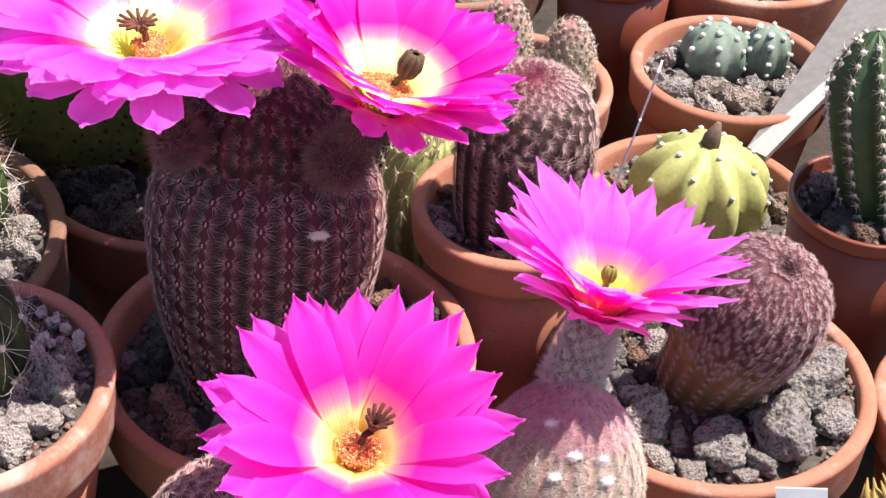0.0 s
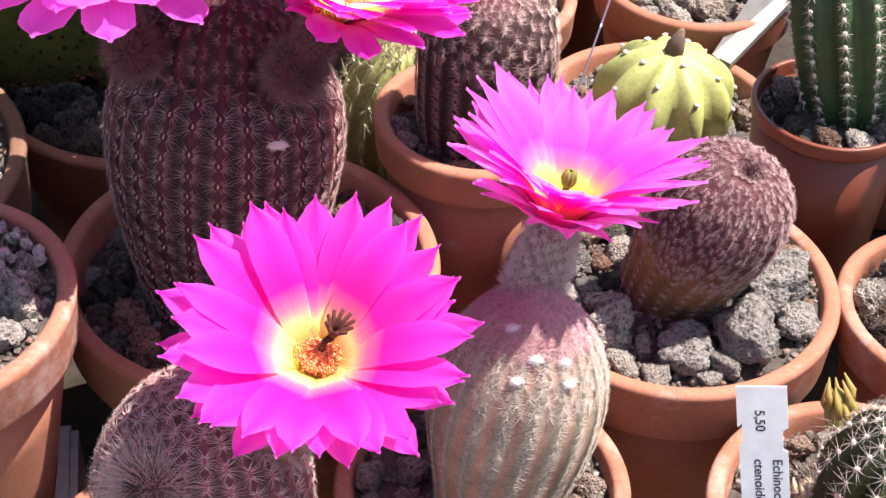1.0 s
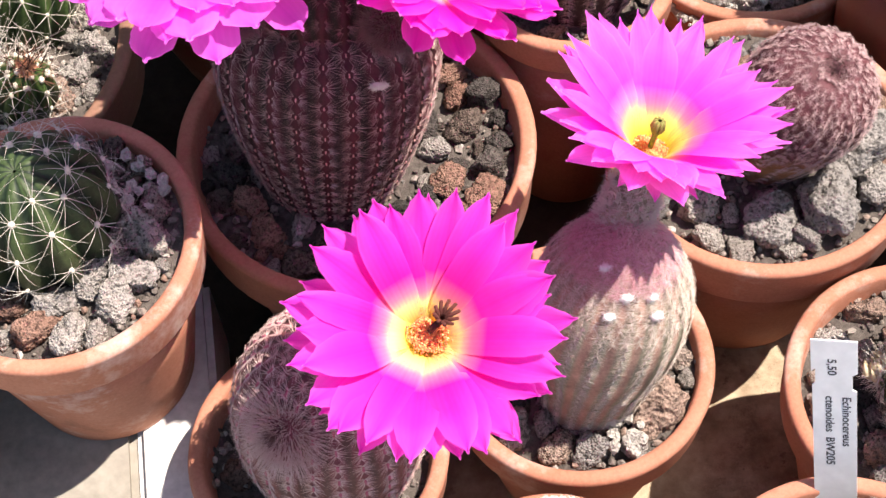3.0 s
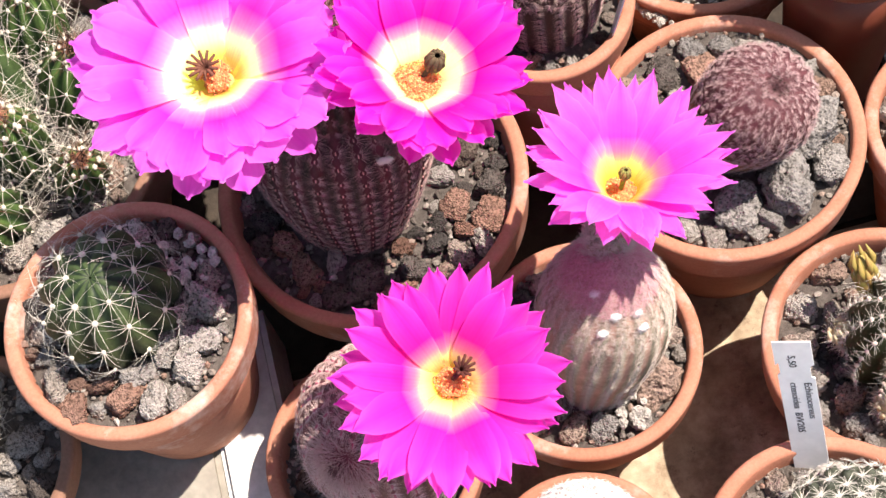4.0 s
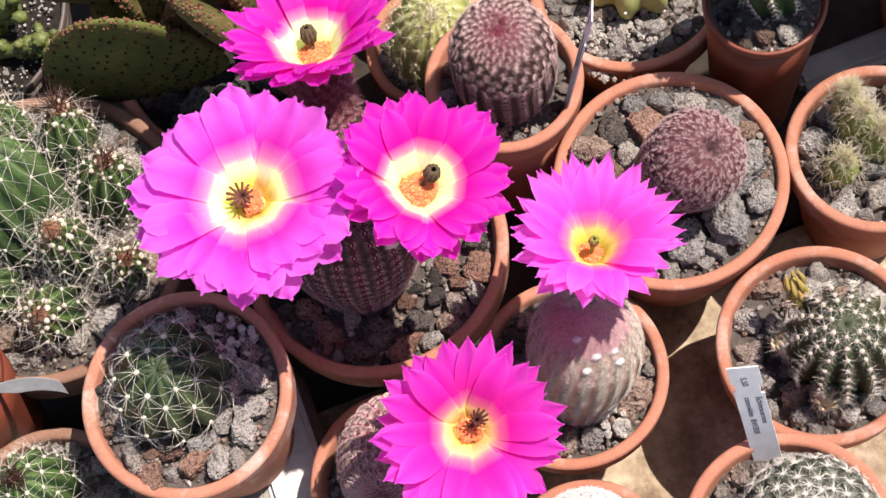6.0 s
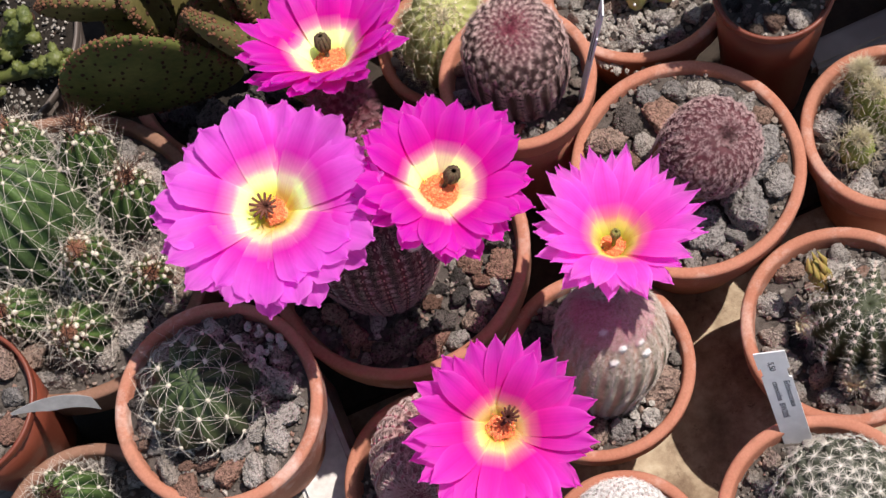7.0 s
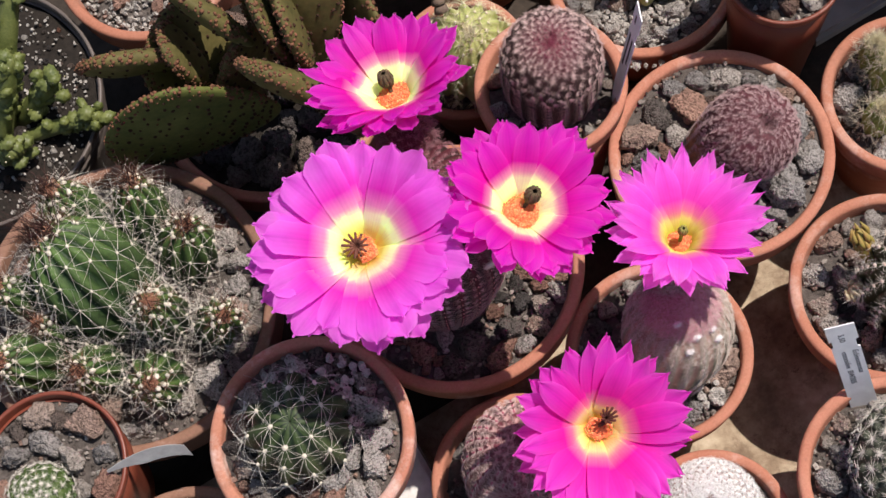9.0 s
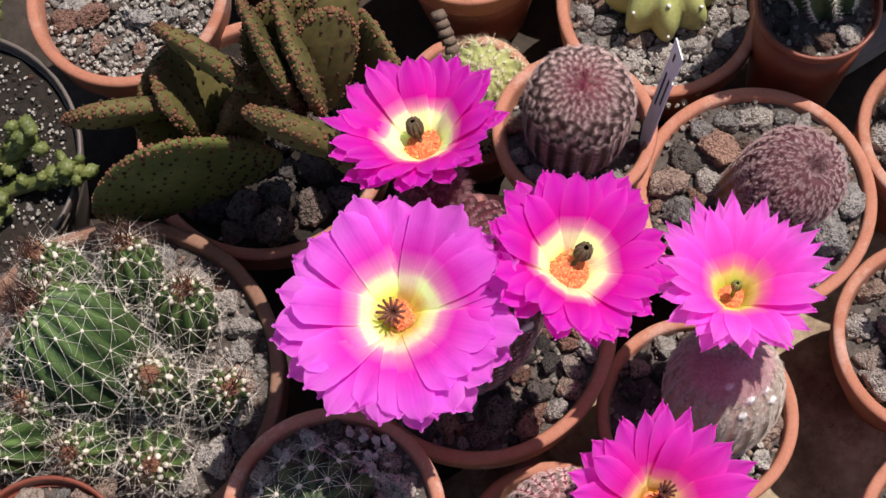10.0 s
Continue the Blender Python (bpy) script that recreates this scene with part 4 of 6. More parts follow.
    part("calyx", mesh_of("calyx", cv, cf, back, attrs={"along": np.full(len(cv), 0.7), "across": np.tile(np.linspace(-3, 3, 30), len(cr))}), tube, m)
    # the anthers, a soft mound in the throat, on their filaments
    q = np.random.default_rng(seed + 3)
    nst = int(600 + 1100 * (dr / 0.7) ** 2)
    th = q.uniform(0, 6.28, nst)
    rad = dr * 1.30 * q.uniform(0, 1, nst) ** 0.72 * (1 + 0.14 * np.sin(2 * th + seed) + 0.08 * np.sin(5 * th)) * np.where(q.uniform(0, 1, nst) < 0.06, 1.25, 1.0)
    lump = 0.05 * dr * np.sin(3 * th + seed) * rad / dr
    hgt = floor_z + 0.01 * R + 0.12 * dr * (1 - (rad / dr) ** 2).clip(-0.3) + lump + q.uniform(-0.01, 0.05, nst)
    tops = np.stack([rad * np.cos(th) + dx, rad * np.sin(th) + dy, hgt], 1)
    mv, mf = lathe([(0.01, floor_z + 0.09 * dr), (0.4 * dr, floor_z + 0.07 * dr), (0.75 * dr, floor_z + 0.02 * dr), (0.92 * dr, floor_z - 0.04 * dr), (0.8 * dr, floor_z - 0.06 * R), (0.1 * R, -0.22 * R)], 26, 0.03, seed)
    bv, bf = blobs(tops, q.uniform(0.016, 0.034, nst))
    part("anther_disc", mesh_of("anther_disc", bv, bf, anthers[0]), tube, m, kind="stuff")
    part("anther_mound", mesh_of("anther_mound", mv + (dx, dy, 0), mf, anthers[1]), tube, m)
    nf = 150
    th2 = q.uniform(0, 6.28, nf)
    r2 = R * q.uniform(0.20, 0.30, nf)
    wall = np.stack([r2 * np.cos(th2), r2 * np.sin(th2), np.interp(r2, pr, pz) + 0.02 * R], 1)
    root = np.stack([0.12 * R * np.cos(th2), 0.12 * R * np.sin(th2), 0 * r2 - 0.21 * R], 1)
    fv, ff = spikes(root, wall - root, np.linalg.norm(wall - root, axis=1), 0.012)
    part("filament_ring", mesh_of("filament_ring", fv, ff, THROAT, False), tube, m, kind="stuff")
    cup_v, cup_f = lathe([(0.01, -0.23 * R), (0.10 * R, -0.23 * R), (0.16 * R, -0.19 * R), (0.2 * R, -0.15 * R)], 24)
    part("throat", mesh_of("throat", cup_v, cup_f, ANTHER_YELLOW), tube, m)
    # the stigma on its style: a closed, ribbed barrel, or lobes spread like a fan
    lobes, spread, high, sx, sy = stigma
    head = np.array([sx * R, sy * R, floor_z + 0.3 * dr + (0.16 if spread < 0.15 else 0.3) + style])
    bits = [capsule_path([(0, 0, -0.28 * R), head * (0.6, 0.6, 0.5), head], [0.08, 0.09, 0.10])]
    for k in range(lobes):
        t = 2 * math.pi * k / lobes
        o = np.array([math.cos(t), math.sin(t), 0.0])
        if spread < 0.15:
            w = 0.36 * high
            lean_ = np.array([sx, sy, 0.0]) * high * 0.8
            bits.append(capsule_path([head + 0.05 * o, head + 0.7 * w * o + (0, 0, 0.15 * high), head + w * o + (0, 0, 0.5 * high) + lean_ * 0.5, head + 0.75 * w * o + (0, 0, 0.92 * high) + lean_, head + 0.35 * w * o + (0, 0, high) + lean_], [0.04, 0.30 * w, 0.34 * w, 0.30 * w, 0.12 * w]))
        else:
            tilt_dir = np.array([sx, sy, 0.0]) * 2.2 * high
            bits.append(capsule_path([head + 0.03 * o, head + o * 0.4 * spread * high + (0, 0, 0.4 * high) + tilt_dir * 0.4, head + o * spread * high + (0, 0, (0.8 - 0.3 * spread) * high) + tilt_dir], [0.035, 0.062, 0.050]))
    part("stigma", mesh_of("stigma", *joined(bits), stigma_mat), tube, m)
    return tube

# ---- the tall flowering cactus in its wide pot ----
pot(-13.32, 1.95, 1.28, 6.04, label="wide terracotta pot with a flowering purple cactus", seed=2)
gravel(-13.32, 1.95, 0.2, 5.5, "dark lava stones in the wide terracotta pot", [(-13.9, 1.9, 2.5)], (0.35, 0.8), 0.5, 0.16, 24, 2200, 2, 0.74, extra=[(-13.6, -2.7, 0.85, "red")])
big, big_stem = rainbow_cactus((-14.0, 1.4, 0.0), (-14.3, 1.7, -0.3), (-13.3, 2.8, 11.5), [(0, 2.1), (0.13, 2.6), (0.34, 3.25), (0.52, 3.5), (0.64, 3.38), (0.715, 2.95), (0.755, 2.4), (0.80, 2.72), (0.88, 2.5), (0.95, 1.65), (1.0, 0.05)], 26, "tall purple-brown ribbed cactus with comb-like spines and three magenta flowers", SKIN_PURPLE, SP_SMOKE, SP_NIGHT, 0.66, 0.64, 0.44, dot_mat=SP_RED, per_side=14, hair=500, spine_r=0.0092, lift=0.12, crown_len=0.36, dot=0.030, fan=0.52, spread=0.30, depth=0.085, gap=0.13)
flower(big, (-14.0, 1.4, 0.0), (-16.63, 0.9, 13.1), (0.02, -0.03, 1), 4.4, (-16.1, 0.64, 10.2), 56, PETAL_LILAC, (12, 0.85, 0.62, -0.05, 0.015), STIGMA_BROWN, 10, 0.85, 6, 11, tube_fur=SP_BULB, width=0.29, tube_r=(0.5, 0.65), fur_n=2200, fur_len=0.40, disc=(0.09, 0.0, 0.0), inner_up=3, back=BACK_LILAC, ball=0.62, loose=0.45, cup=0.04, label="open lilac-pink flower with a white and yellow throat")
flower(big, (-14.0, 1.4, 0.0), (-10.55, -0.86, 12.6), (0.28, -0.06, 1), 3.45, (-11.75, -0.35, 9.95), 56, PETAL_MAGENTA, (10, 0.06, 0.74, 0.12, 0.04), STIGMA_DARK, 19, 0.6, 2, 12, tube_fur=SP_BULB, width=0.28, spread_out=0.4, tube_r=(0.55, 0.65), fur_n=2400, fur_len=0.42, disc=(0.21, -0.02, -0.03), inner_up=4, back=BACK_MAGENTA, ball=0.74, label="open magenta flower with a closed dark stigma")
flower(big, (-14.0, 1.4, 0.0), (-12.43, 6.15, 12.5), (0.05, 0.42, 1), 3.42, (-13.0, 4.6, 9.0), 54, PETAL_MAGENTA, (10, 0.06, 0.74, 0.0, 0.08), STIGMA_DARK, 22, 0.55, 0, 13, tube_fur=SP_NIGHT, width=0.285, spread_out=0.4, tube_r=(1.15, 0.95), fur_n=1800, disc=(0.20, 0.0, -0.02), inner_up=1, back=BACK_MAGENTA, label="open magenta flower with a closed dark stigma")
big_tuft = np.array((-12.4, -0.75, 7.7)) - (-14.0, 1.4, 0.0)
part("wool_tuft", mesh_of("wool_tuft", *tuft(big_tuft, (0.28, 0.12, 0.12), 5), WOOL), big, label="pale wool tuft")

# ---- the small wine-red cactus ----
pot(0.28, 0.32, 0.3, 5.33, label="broad terracotta pot with a small wine-red cactus", seed=3)
gravel(0.28, 0.32, -0.15, 4.78, "grey lava stones in the broad terracotta pot", [(0.3, -0.1, 1.9)], (0.4, 1.1), 0.1, 0.05, 10, 2000, 3, 0.74, extra=[(0.3, 3.1, 0.95, "red"), (-2.4, 3.0, 0.9, "grey"), (3.3, -0.2, 1.2, "grey"), (1.9, -2.6, 1.3, "grey"), (-0.3, -2.7, 1.2, "grey"), (2.6, 1.9, 1.1, "grey"), (-2.3, -1.6, 1.0, "grey")])
red, red_stem = rainbow_cactus((0.1, 0.3, -0.9), (-0.1, 0.85, -1.3), (1.42, -1.15, 5.85), [(0, 1.35), (0.2, 1.65), (0.5, 2.0), (0.75, 2.12), (0.9, 1.75), (0.98, 0.95), (0.99, 0.48), (0.925, 0.05)], 20, "short leaning wine-red cactus covered with small grey-rose comb spines", SKIN_WINE, SP_SMOKE, SP_WINE, 0.46, 0.42, 0.24, per_side=6, dot_mat=SP_WINE, crown_len=0.2, depth=0.06, spine_r=0.008, dot=0.02, crown=False)
part("upper_spine_cover", mesh_of("upper_spine_cover", *comb(spiral(red_stem, 820, 0.42, 0.95, 0.008), 0.21, 6, 0.45, 0.0105, None, 0.35, 0.45), SP_WINE, False), red, kind="stuff")
part("apex_ring", mesh_of("apex_ring", *fur(red_stem, 500, 0.93, 0.975, 0.22, 0.010, 0.8, 0.2), SP_NIGHT, False), red, kind="stuff")
part("apex_wool", mesh_of("apex_wool", *fur(red_stem, 620, 0.925, 0.999, 0.17, 0.014, 0.4, 0.7), SP_BLACK, False), red, kind="stuff")

# ---- the pale column with a flower on its neck ----
pot(-7.17, -6.06, -1.16, 4.4, label="terracotta pot with a pale ribbed cactus column", seed=4)
gravel(-7.17, -6.06, -1.75, 3.9, "grey lava stones in the terracotta pot", [(-6.7, -6.6, 2.0)], (0.35, 0.85), 0.12, 0.05, 16, 1000, 4, extra=[(-4.9, -7.9, 1.2, "grey")])
pumice_patch(-6.2, -8.9, -1.45, 0.7, 16, 4, (0.14, 0.24))
pale, pale_stem = rainbow_cactus((-6.8, -6.7, -2.4), (-7.1, -7.0, -2.5), (-5.9, -5.7, 5.9), [(0, 1.5), (0.15, 1.75), (0.28, 1.95), (0.38, 2.2), (0.52, 2.4), (0.66, 2.4), (0.8, 2.05), (0.93, 1.2), (1.0, 0.1)], 20, "pale cream ribbed cactus column with a pinkish crown and one flower", SKIN_PALE, SP_CREAM, SP_PINK, 0.80, 0.34, 0.32, 0.35, dot_mat=WOOL, per_side=8, depth=0.02, hair=300, spine_r=0.0110, dot=0.016, lift=0.16, fan=0.6, spread=0.4)
part("upper_spine_cover", mesh_of("upper_spine_cover", *comb(spiral(pale_stem, 190, 0.64, 0.86, 0.003), 0.32, 9, 0.4, 0.0110, None, 0.4, 0.5), SP_CREAM, False), pale, kind="stuff")
part("top_spine_cover", mesh_of("top_spine_cover", *comb(spiral(pale_stem, 200, 0.80, 0.985, 0.003), 0.30, 9, 0.45, 0.0105, None, 0.4, 0.4), SP_PINK, False), pale, kind="stuff")
tufts = [(-6.70, -6.60, 5.50), (-6.30, -7.40, 5.10), (-5.60, -7.40, 4.90), (-6.80, -7.70, 4.70), (-5.50, -7.80, 4.50)]
for tx, ty, tz in tufts:
    d = np.array([tx + 6.3, ty + 6.2, 0.6])
    d = d / np.linalg.norm(d)
    part("wool_tuft", mesh_of("wool_tuft", *tuft(np.array((tx, ty, tz)) - (-6.8, -6.7, -2.4) + 0.10 * d, (0.19, 0.13, 0.11), int(tx * -10)), WOOL_WHITE), pale, label="white wool tuft")
flower(pale, (-6.8, -6.7, -2.4), (-5.04, -4.0, 7.35), (0.20, 0.10, 1), 3.5, (-6.1, -5.3, 5.0), 54, PETAL_PINK, (9, 0.06, 0.48, 0.0, 0.0), STIGMA_GREEN, 21, 0.15, 0, 14, SKIN_PALE, SP_WHITE, (0.72, 0.60), 2600, 0.34, width=0.255, spread_out=0.3, disc=(0.14, 0.0, 0.0), steep=50, inner_up=6, loose=0.8, hide=True, style=0.45, back=BACK_PINK, label="open pink-magenta flower with a yellow-green throat")

# ---- the purple globe with the front flower ----
pot(-15.84, -7.94, -0.85, 4.14, label="terracotta pot with a mauve globe cactus", seed=5)
gravel(-15.84, -7.94, -1.8, 3.65, "dark lava stones in the terracotta pot", [(-15.3, -8.1, 2.4)], (0.35, 0.7), 0.6, 0.05, 14, 700, 5)
mauve, mauve_stem = rainbow_cactus((-15.3, -8.1, -2.0), (-15.4, -8.3, -2.2), (-15.0, -7.6, 5.6), [(0, 1.9), (0.15, 2.4), (0.4, 2.85), (0.65, 2.75), (0.85, 2.0), (0.95, 1.1), (0.985, 0.3), (0.96, 0.05)], 24, "mauve globe cactus with comb spines, a hairy bud and one flower", SKIN_MAUVE, SP_TAN, SP_PURPLE, 0.82, 0.60, 0.42, dot_mat=SP_ROSE, per_side=10, spine_r=0.0165, lift=0.24, dot=0.050, fan=0.60, spread=0.32)
bud_at = np.subtract((-16.75, -9.75, 4.2), (-15.3, -8.1, -2.0))
bud_way = np.array((-0.52, -0.62, 0.58))
bud_stem = Stem(bud_at - 0.9 * bud_way, bud_at, [(0, 1.0), (0.5, 0.95), (0.85, 0.6), (1.0, 0.05)], 0, 0)
bud = part("bud", bud_stem.mesh("bud", SKIN_MAUVE, 12), mauve, label="hairy unopened bud")
hp_, hn_, hu_, hs_, _ = spiral(bud_stem, 1500, 0.05, 0.985, 0.01)
spray = hn_ * 0.9 - 0.25 * hu_ + npr.normal(0, 0.18, hp_.shape)
part("bud_hair", mesh_of("bud_hair", *curved(hp_, spray, 0.5 * hn_ - 0.3 * bud_way, npr.uniform(0.35, 0.75, len(hp_)), 0.0125, 3), SP_TAN, False), bud, kind="stuff")
part("bud_heart", mesh_of("bud_heart", *fur(bud_stem, 260, 0.80, 0.99, 0.32, 0.010, 0.7, 0.4), SP_BULB, False), bud, kind="stuff")
flower(mauve, (-15.3, -8.1, -2.0), (-12.2, -9.05, 7.62), (0.03, -0.32, 1), 3.78, (-13.6, -7.9, 3.4), 46, PETAL_ROSE, (10, 0.42, 0.80, 0.11, 0.07), STIGMA_RED, 19, 0.22, 3, 15, tube_skin=SKIN_MAUVE, tube_fur=SP_TAN, width=0.28, tube_r=(1.05, 0.85), fur_n=1600, fur_len=0.4, disc=(0.105, 0.02, 0.0), inner_up=3, back=BACK_ROSE, label="wide open magenta flower with a yellow throat")

# ---- the round purple cactus with the pink crown ----
pot(-5.15, 6.69, 2.9, 3.61, label="tall terracotta pot with a round purple cactus", seed=6)
gravel(-5.15, 6.69, 2.0, 3.15, "grey lava stones in the tall terracotta pot", [(-5.0, 6.7, 2.2)], (0.3, 0.65), 0.35, 0.03, 12, 700, 6)
round_cactus, round_stem = rainbow_cactus((-5.0, 6.8, 1.6), (-5.0, 6.9, 1.5), (-5.0, 6.4, 8.0), [(0, 1.9), (0.2, 2.2), (0.5, 2.3), (0.75, 2.2), (0.91, 1.75), (0.985, 0.95), (0.995, 0.4), (0.97, 0.05)], 20, "round purple cactus with a pink crown of spines", SKIN_ROUND, SP_SMOKE, SP_PINK, 0.60, 0.42, 0.36, dot_mat=SP_BULB, per_side=9, depth=0.03, spine_r=0.0118, dot=0.028, crown=False, fan=0.6, spread=0.3)
part("upper_spine_cover", mesh_of("upper_spine_cover", *comb(spiral(round_stem, 100, 0.56, 0.80, 0.003), 0.33, 8, 0.45, 0.0115, None, 0.35, 0.45), SP_TAN, False), round_cactus, kind="stuff")
part("crown_spine_cover", mesh_of("crown_spine_cover", *comb(spiral(round_stem, 92, 0.79, 0.965, 0.003), 0.30, 8, 0.6, 0.0115, None, 0.3, 0.4), SP_TAN, False), round_cactus, kind="stuff")
part("apex_wool", mesh_of("apex_wool", *fur(round_stem, 520, 0.90, 0.998, 0.42, 0.012, 0.9, 0.1, 0.30), SP_ROSE, False), round_cactus, kind="stuff")

# ---- the green spiny globe in the raised pot ----
pot(-22.72, -2.46, 4.8, 4.53, STEP_Z, CLAY_CHALK, label="chalk-stained terracotta pot with a green globe cactus", seed=7)
gravel(-22.72, -2.46, 4.25, 3.98, "grey and reddish lava stones in the chalky pot", [(-22.9, -2.0, 1.6)], (0.35, 0.8), 0.12, 0.08, 18, 1800, 7, 0.72, extra=[(-24.0, -4.4, 0.62, "red"), (-23.4, -5.4, 0.8, "red"), (-25.2, -5.3, 0.72, "red"), (-20.4, -4.0, 0.85, "grey"), (-21.0, -4.9, 0.75, "grey"), (-21.8, -3.8, 0.7, "grey"), (-22.6, -4.6, 0.75, "grey"), (-22.3, -5.7, 0.75, "grey"), (-25.6, -4.0, 0.75, "grey"), (-19.9, -2.8, 0.95, "grey"), (-21.6, -5.8, 0.6, "grey"), (-24.3, -5.4, 0.5, "grey"), (-20.8, 0.6, 0.6, "dark"), (-20.6, -1.1, 0.7, "dark")])
pumice_patch(-20.2, -0.9, 4.6, 1.05, 30, 7, (0.16, 0.26))


def spiny_globe(at, base, top, profile, ribs, label, skin_mat, spine_mat, wool_mat, spacing=0.9, length=1.0, count=9, lift=0.5, radius=0.028, centre=1, centre_len=1.0, depth=0.16, wool=0.11, parent=None, name="globe_cactus", crown=None, group="potted plants on the bench", arch=0.0):
    at = np.asarray(at, float)
    stem = Stem(np.subtract(base, at), np.subtract(top, at), profile, ribs, depth, sharp=0.9)
    ob = parent or thing(name, at, label, "cactus", group)
    body = part("stem" if parent is None else "head", stem.mesh("stem", skin_mat, 26), ob)
    holder = ob if parent is None else body
    ar = stem.areoles(spacing, 0.10, 0.95)
    needles = arched(ar, length, count, lift, radius, arch) if arch else star(ar, length, count, lift, radius, None, centre, centre_len)
    part("spine_cover", mesh_of("spine_cover", *needles, spine_mat, False), holder, kind="stuff")
    part("areole_wool", mesh_of("areole_wool", *blobs(ar[0] + 0.03 * ar[1], wool * np.interp(ar[4], [0.3, 0.95], [0.8, 1.25])), wool_mat), holder, kind="stuff")
    if crown:
        part("crown_wool", mesh_of("crown_wool", *fur(stem, crown[2], 0.86, 0.995, crown[1], 0.030, 0.8, 0.9), crown[0], False), holder, kind="stuff")
    return ob, stem


GLOBE = [(0, 0.72), (0.12, 0.86), (0.35, 1.0), (0.6, 0.96), (0.8, 0.74), (0.92, 0.42), (0.965, 0.15), (0.95, 0.02)]


def scaled(r):
    return [(a, b * r) for a, b in GLOBE]


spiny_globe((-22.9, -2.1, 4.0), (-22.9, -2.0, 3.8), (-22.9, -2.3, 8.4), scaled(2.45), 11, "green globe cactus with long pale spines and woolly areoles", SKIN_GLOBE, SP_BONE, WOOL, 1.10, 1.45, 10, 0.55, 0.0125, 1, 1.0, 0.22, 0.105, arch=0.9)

# ---- the clump of green heads ----
pot(-27.59, 8.31, 1.67, 7.22, BENCH_Z, CLAY_OLD, "wide weathered bowl with a clump of green cacti", seed=8)
gravel(-27.59, 8.31, 1.05, 6.55, "grey lava stones in the wide weathered bowl", [(-27.2, 7.8, 4.0)], (0.4, 0.85), 0.12, 0.03, 22, 2200, 8, 0.74)
clump = thing("clump_cactus", (-27.0, 7.5, 1.0), "clump of green cactus heads with white and rust-brown spines", "cactus", "potted plants on the bench")
# apex and radius of each head, and the foot of its axis
HEADS = [((-28.8, 11.8, 6.3), 2.45, (-27.2, 7.9, 1.2), 14, 55), ((-27.5, 13.6, 6.0), 1.5, None, 12, 26), ((-24.2, 12.0, 5.8), 1.3, None, 10, 22), ((-23.0, 9.1, 4.9), 1.42, None, 10, 16), ((-25.9, 6.3, 6.1), 1.25, None, 10, 3), ((-23.5, 4.5, 4.4), 1.15, None, 9, 3), ((-27.9, 3.5, 4.3), 1.42, None, 10, 4), ((-30.5, 5.8, 4.3), 1.2, None, 10, 8), ((-33.4, 8.1, 4.4), 1.4, None, 10, 8), ((-31.2, 9.0, 3.8), 0.85, None, 9, 10), ((-32.0, 11.4, 4.4), 1.0, None, 9, 12)]
for apex, hr, hfoot, hribs, darts in HEADS:
    hx, hy, hz = apex
    lean_x, lean_y = (hx + 27.0) * 0.30, (hy - 7.5) * 0.30
    hfoot = hfoot or (hx - lean_x, hy - lean_y, 0.7)
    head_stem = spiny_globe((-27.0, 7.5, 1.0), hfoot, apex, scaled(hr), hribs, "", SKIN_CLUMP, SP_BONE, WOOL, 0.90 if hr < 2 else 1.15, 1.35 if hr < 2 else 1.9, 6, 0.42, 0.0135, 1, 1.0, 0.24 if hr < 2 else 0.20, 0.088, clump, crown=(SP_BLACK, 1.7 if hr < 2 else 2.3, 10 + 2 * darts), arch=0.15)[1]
    ring_ = spiral(head_stem, 13, 0.80, 0.95, 0.01)
    part("crown_wool", mesh_of("crown_wool", *fur(head_stem, 260, 0.91, 0.999, 0.42, 0.020, 0.8, 0.6), WOOL_RUST, False), clump, kind="stuff")
    part("young_areole_wool", mesh_of("young_areole_wool", *blobs(ring_[0] + 0.05 * ring_[1], npr.uniform(0.09, 0.17, 13)), WOOL), clump, kind="stuff")
    part("young_spine_cover", mesh_of("young_spine_cover", *star(ring_, 0.85, 6, 0.9, 0.015), SP_DARK, False), clump, kind="stuff")

# ---- the dark globe with buds, and the labelled pots ----
pot(3.46, -9.01, -0.8, 4.57, label="terracotta pot with a dark green ribbed cactus", seed=9)
gravel(3.46, -9.01, -1.7, 4.05, "grey lava stones in the terracotta pot", [(4.2, -9.6, 2.2)], (0.35, 0.8), 0.15, 0.05, 14, 1000, 9)
dark, dark_stem = spiny_globe((4.2, -9.6, -1.8), (4.3, -9.6, -2.0), (3.9, -9.5, 3.4), scaled(2.5), 13, "dark green ribbed cactus with white areoles and buds", SKIN_OLIVE, SP_WHITE, SP_GREY, 0.46, 0.50, 11, 0.30, 0.0125, 0, 1, 0.34, 0.085)
